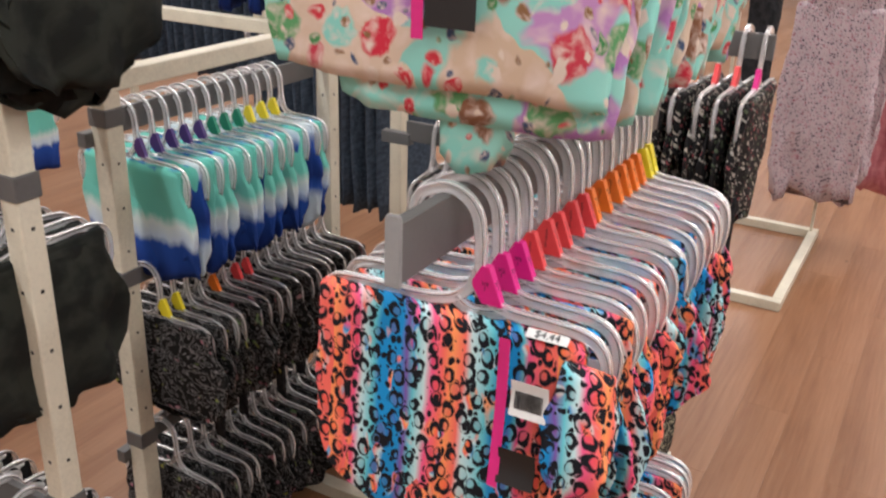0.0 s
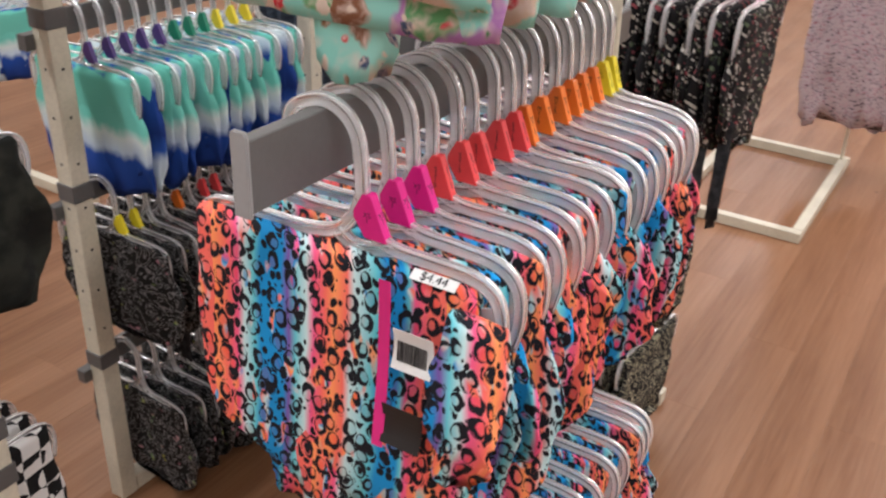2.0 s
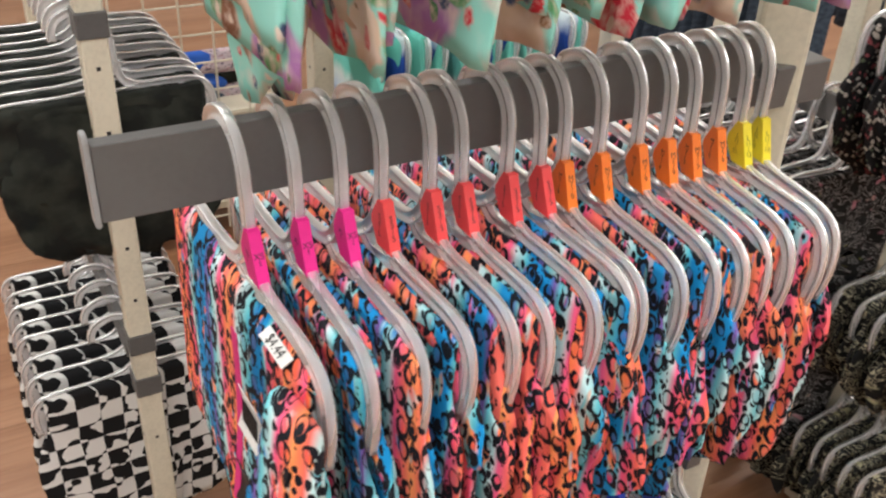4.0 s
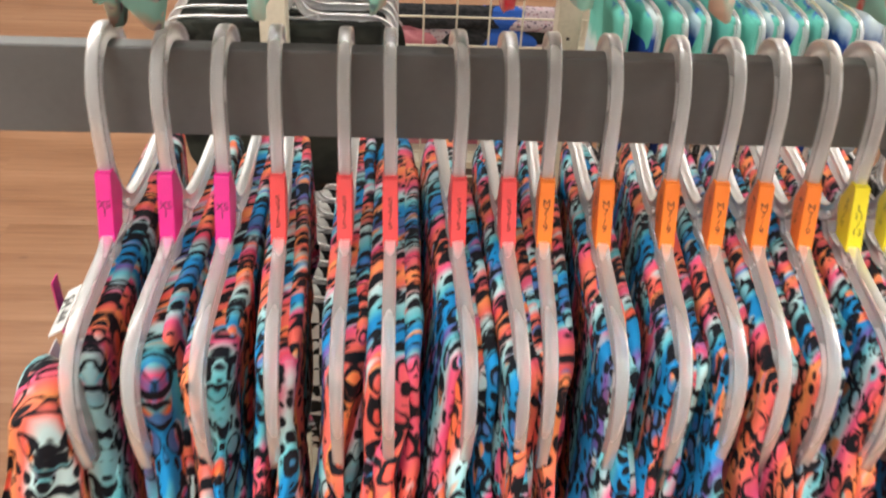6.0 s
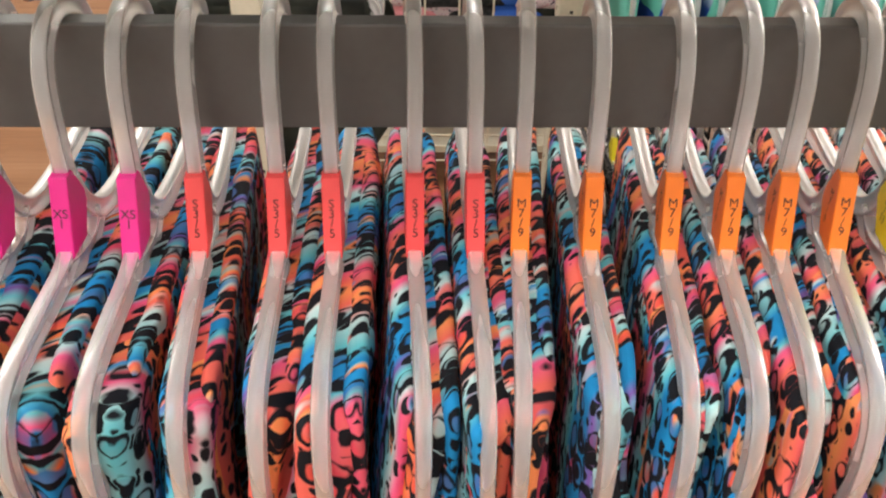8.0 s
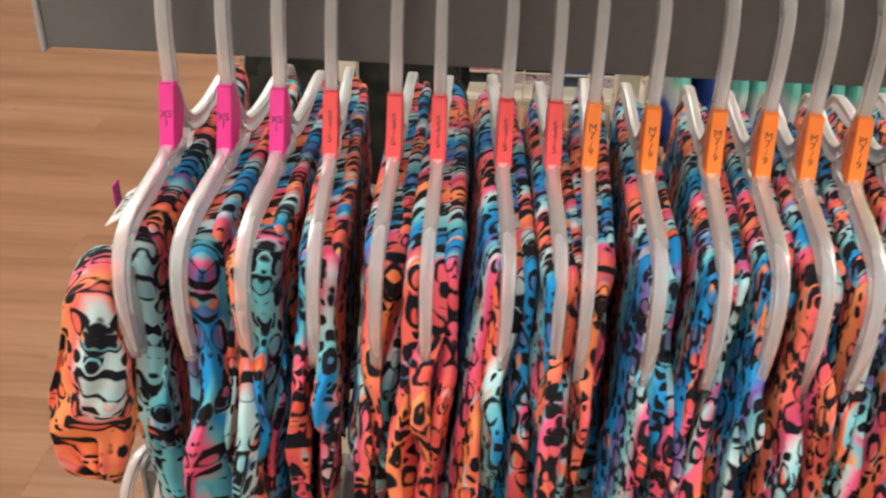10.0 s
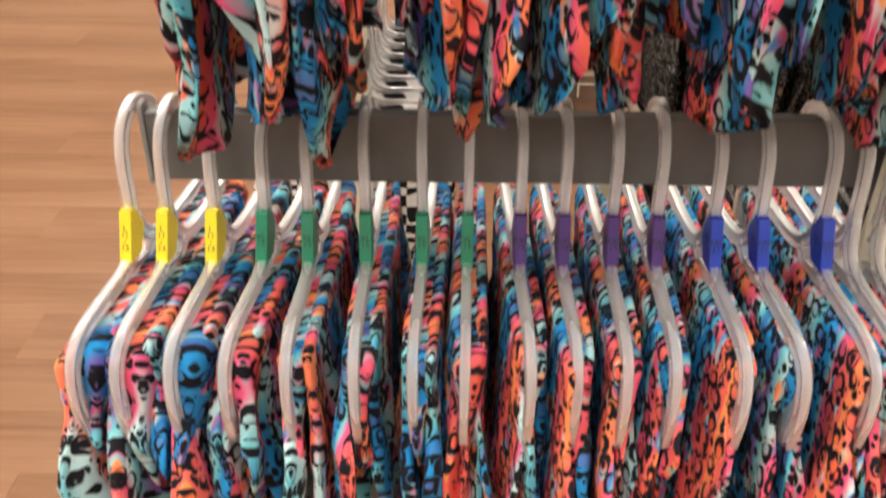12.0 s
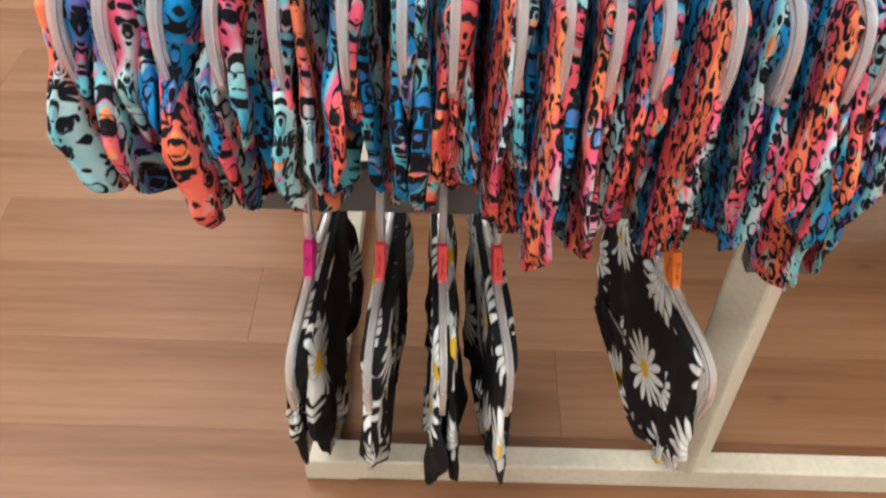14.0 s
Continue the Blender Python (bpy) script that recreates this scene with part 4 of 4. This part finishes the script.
part("rail", boxed(-0.31, 0.06, 1.745, 1.757, 1.385, 1.412, 0.001), M_GREY, rk5)
part("rail", boxed(-0.325, -0.311, 1.192, 1.757, 1.385, 1.412, 0.001), M_GREY, rk5)
ms = [shorts_meshes(640 + i * 7, M_DITSY, 0.145, 0.27, 1.0, 0.8, 0.1) for i in range(4)]
row(ms, [pose(0.04 - 0.040 * i, RY, 1.295, 0, 0, -90 + rr.uniform(-5, 5)) for i in range(9)], ["magenta", "coral", "coral", "orange", "orange", "orange", None, None, None], "black jersey shorts with small floral print on a hanger", "ditsy print shorts")
ms = [shorts_meshes(655 + i * 7, M_SWIRL, 0.145, 0.27, 1.0, 0.8, 0.1) for i in range(3)]
for z in (0.99, 0.62):
    rail_parts(rk5, (-0.30, RY, z), (-0.78, RY, z), 0.05, 0.012, False)
    row(ms, [pose(-0.335 - 0.045 * i, RY, z + 0.003, 0, 0, -90 + rr.uniform(-6, 6)) for i in range(9)], [None], "black and grey swirl print shorts on a clear hanger", "swirl shorts on the rear rack")
ms = [shorts_meshes(670 + i * 7, M_OLIVE, 0.142, 0.25, 1.0, 0.8, 0.1) for i in range(3)]
row(ms, [pose(-0.098 - 0.05 * i, 1.44, 0.753, 0, 0, -90 + rr.uniform(-6, 6)) for i in range(8)], [None], "black and olive swirl print shorts on a clear hanger", "olive shorts")
row(ms, [pose(-0.115 - 0.046 * i, 1.44, 0.423, 0, 0, -90 + rr.uniform(-6, 6)) for i in range(8)], [None], "black and olive swirl print shorts on a clear hanger", "lower olive shorts")
for i, (x, y, z, L) in enumerate(((0.040, 1.165, 0.985, 0.20), (0.0, 1.16, 0.985, 0.17), (0.042, 1.195, 0.985, 0.23))):
    me = layer_mesh("tie", M_BLACKCLOTH, tube(700 + i, 0.012, L, 0.003, 0.001, (0, 0), 0, 0, 0.3, 20, 8))
    garment(me, pose(x, y, z, 0, 0, 30 * i), "black ribbed waist tie hanging from shorts", "far waist ties", "tie", "tie")
garment(layer_mesh("body", M_BLACKCLOTH, tube(720, 0.045, 0.36, 0.012, 0.004, (0, 0), 0.0, 0, 0.5, 40, 14)), pose(-0.06, 1.75, 1.385, 0, 0, -30), "black ribbed knit top hanging behind printed shorts", "black tops", "knit_top", "top")

# far rack with a long dress
rk7 = empty("garment_rack", Matrix(), "white steel garment rack with long printed dresses", "clothes rack")
for a in ((-0.55, -0.02, 2.84, 2.88), (-0.55, -0.02, 3.74, 3.78), (-0.06, -0.02, 2.881, 3.739), (-0.55, -0.51, 2.881, 3.739)):
    part("base_bar", boxed(a[0], a[1], a[2], a[3], 0.0, 0.04, 0.003), M_CREAM, rk7)
part("post", boxed(-0.056, -0.044, 3.72, 3.739, 0.041, 1.68, 0.002), M_CREAM, rk7)
part("post", boxed(-0.53, -0.518, 3.72, 3.739, 0.041, 1.68, 0.002), M_CREAM, rk7)
part("rail", boxed(-0.55, 0.20, 3.716, 3.732, 1.681, 1.705, 0.002), M_GREY, rk7)


def dress_meshes(seed, mat, W, drop):
    skirt = tube(seed, W, drop * 0.6, 0.035, 0.0, (0, 0), 0.12, 0.0, 1.6, 72, 22, 0.01, 0.0)
    bod = tube(seed + 3, W * 0.86, drop * 0.44, 0.03, 0.0, (0, 0), 0.02, 0.0, 0.8, 48, 14, 0.0, 0.0)
    sk = [(x, y, z - drop * 0.40) for x, y, z in skirt[0]]
    return [("bodice", layer_mesh("bodice", mat, bod)), ("skirt", layer_mesh("skirt", mat, (sk, skirt[1], skirt[2])))]


for i, (x, y, mat, lab) in enumerate(((-0.06, 3.55, M_DRESS, "lilac ditsy print dress with gathered waist on a rack"), (-0.03, 3.67, M_DRESS, "lilac ditsy print dress with gathered waist on a rack"),
                                     (0.10, 3.80, M_PINKCLOTH, "dusty pink long dress hanging behind a printed dress"))):
    garment(dress_meshes(730 + i * 9, mat, 0.18, 1.32), pose(x - 0.02, y, 1.62, 0, 0, rr.uniform(-6, 6) - 4), lab, "dresses", "dress", "dress")
garment(layer_mesh("body", M_PINKCLOTH, tube(760, 0.2, 0.75, 0.03, 0.0, (0, 0), 0.0, 0, 0.8, 48, 16)), pose(0.30, 6.1, 1.20, 0, 0, 10), "dusty pink long tops hanging on a far rack", "far pink tops", "top", "top")
rk8 = empty("garment_rack", Matrix(), "white steel garment rack with dusty pink tops", "clothes rack")
part("rail", boxed(0.1, 1.2, 6.09, 6.11, 1.20, 1.225, 0.002), M_GREY, rk8)
for x in (0.08, 1.2):
    part("post", boxed(x, x + 0.02, 6.09, 6.11, 0.0, 1.24, 0.002), M_CREAM, rk8)

# more tie-dyed shorts above the top bar, and a further row of jeans
rail_parts(rk2, (-1.75, 1.62, 1.53), (-1.05, 1.62, 1.53), 0.05, 0.012, False)
part("post", boxed(-1.04, -1.00, 1.60, 1.64, 0, 1.65, 0.003), M_CREAM, rk2)
ms = [shorts_meshes(560 + i * 7, M_DYE, 0.125, 0.26, 1.1, 0.7, 0.05, 0.6, True) for i in range(2)]
row(ms, [pose(-1.12 - 0.055 * i, 1.62, 1.533, 0, 0, -60 + rr.uniform(-6, 6)) for i in range(10)], [None], "dark blue and mint tie-dyed shorts on a clear hanger", "upper tie-dyed shorts")
rk9 = empty("garment_rack", Matrix(), "cream steel rack with a long row of dark jeans", "clothes rack")
rail_parts(rk9, (-4.1, 3.45, 1.2), (-1.4, 3.45, 1.2), 0.05, 0.012, False)
for x in (-4.15, -2.7, -1.35):
    part("post", boxed(x - 0.02, x + 0.02, 3.465, 3.505, 0, 1.3, 0.003), M_CREAM, rk9)
for i in range(34):
    m = pose(-4.0 + 0.075 * i, 3.45, 1.202, 0, 0, 68 + rr.uniform(-8, 8))
    hang(None, m, "far jeans hangers")
    garment([("leg", JEANS[i % len(JEANS)])], m @ pose(0, 0, -0.112, 0, 0, 0), "folded dark blue denim jeans hanging on a rail", "far jeans", "jeans", "jeans")

# ---------------------------------------------------------------- floor planks
PW, PL, GAP = 0.152, 1.22, 0.0004
plank = bpy.data.meshes.new("plank")
pb = boxed(GAP / 2, PW - GAP / 2, GAP / 2, PL - GAP / 2, -0.003, 0.0, 0.0002)
pb.to_mesh(plank)
pb.free()
plank.materials.append(M_PLANK)
rest_v, rest_f = [], []
count = 0
for i in range(math.floor(X0 / PW) + 1, math.floor(X1 / PW) - 1):
    shift = (i * 0.37 % 1) * PL
    y = Y0 + shift
    while y + PL < Y1:
        x = i * PW
        near = -2.2 < x < 1.35 and -1.6 < y < 5.2
        if near and count < 290:
            p = new("plank", plank)
            p.parent = floor
            p.matrix_basis = Matrix.Translation((x, y, 0))
            count += 1
        else:
            o = len(rest_v)
            for dx in (GAP / 2, PW - GAP / 2):
                for dy in (GAP / 2, PL - GAP / 2):
                    rest_v += [(x + dx, y + dy, 0.0), (x + dx, y + dy, -0.003)]
            rest_f += [(o, o + 4, o + 6, o + 2), (o, o + 1, o + 5, o + 4), (o + 2, o + 6, o + 7, o + 3), (o, o + 2, o + 3, o + 1), (o + 4, o + 5, o + 7, o + 6)]
        y += PL
rest = part("planks", data_from("planks", rest_v, rest_f, M_FLOOR, None, False), None, floor, "more planks of the same floor")
rest["kind"] = "stuff"

# card on the foremost mint top
tag = empty("price_label", pose(-0.03, 0.0, 0.0), "black card with magenta strip on a floral top", "label")
patch("pink_strip", -0.022, -0.010, 1.44, 1.53, 0.066, M_PINKTAPE, tag, "magenta paper strip", 0.0)
patch("black_card", -0.008, 0.042, 1.452, 1.51, 0.065, M_BLACKTAG, tag, "black printed card", 0.0)
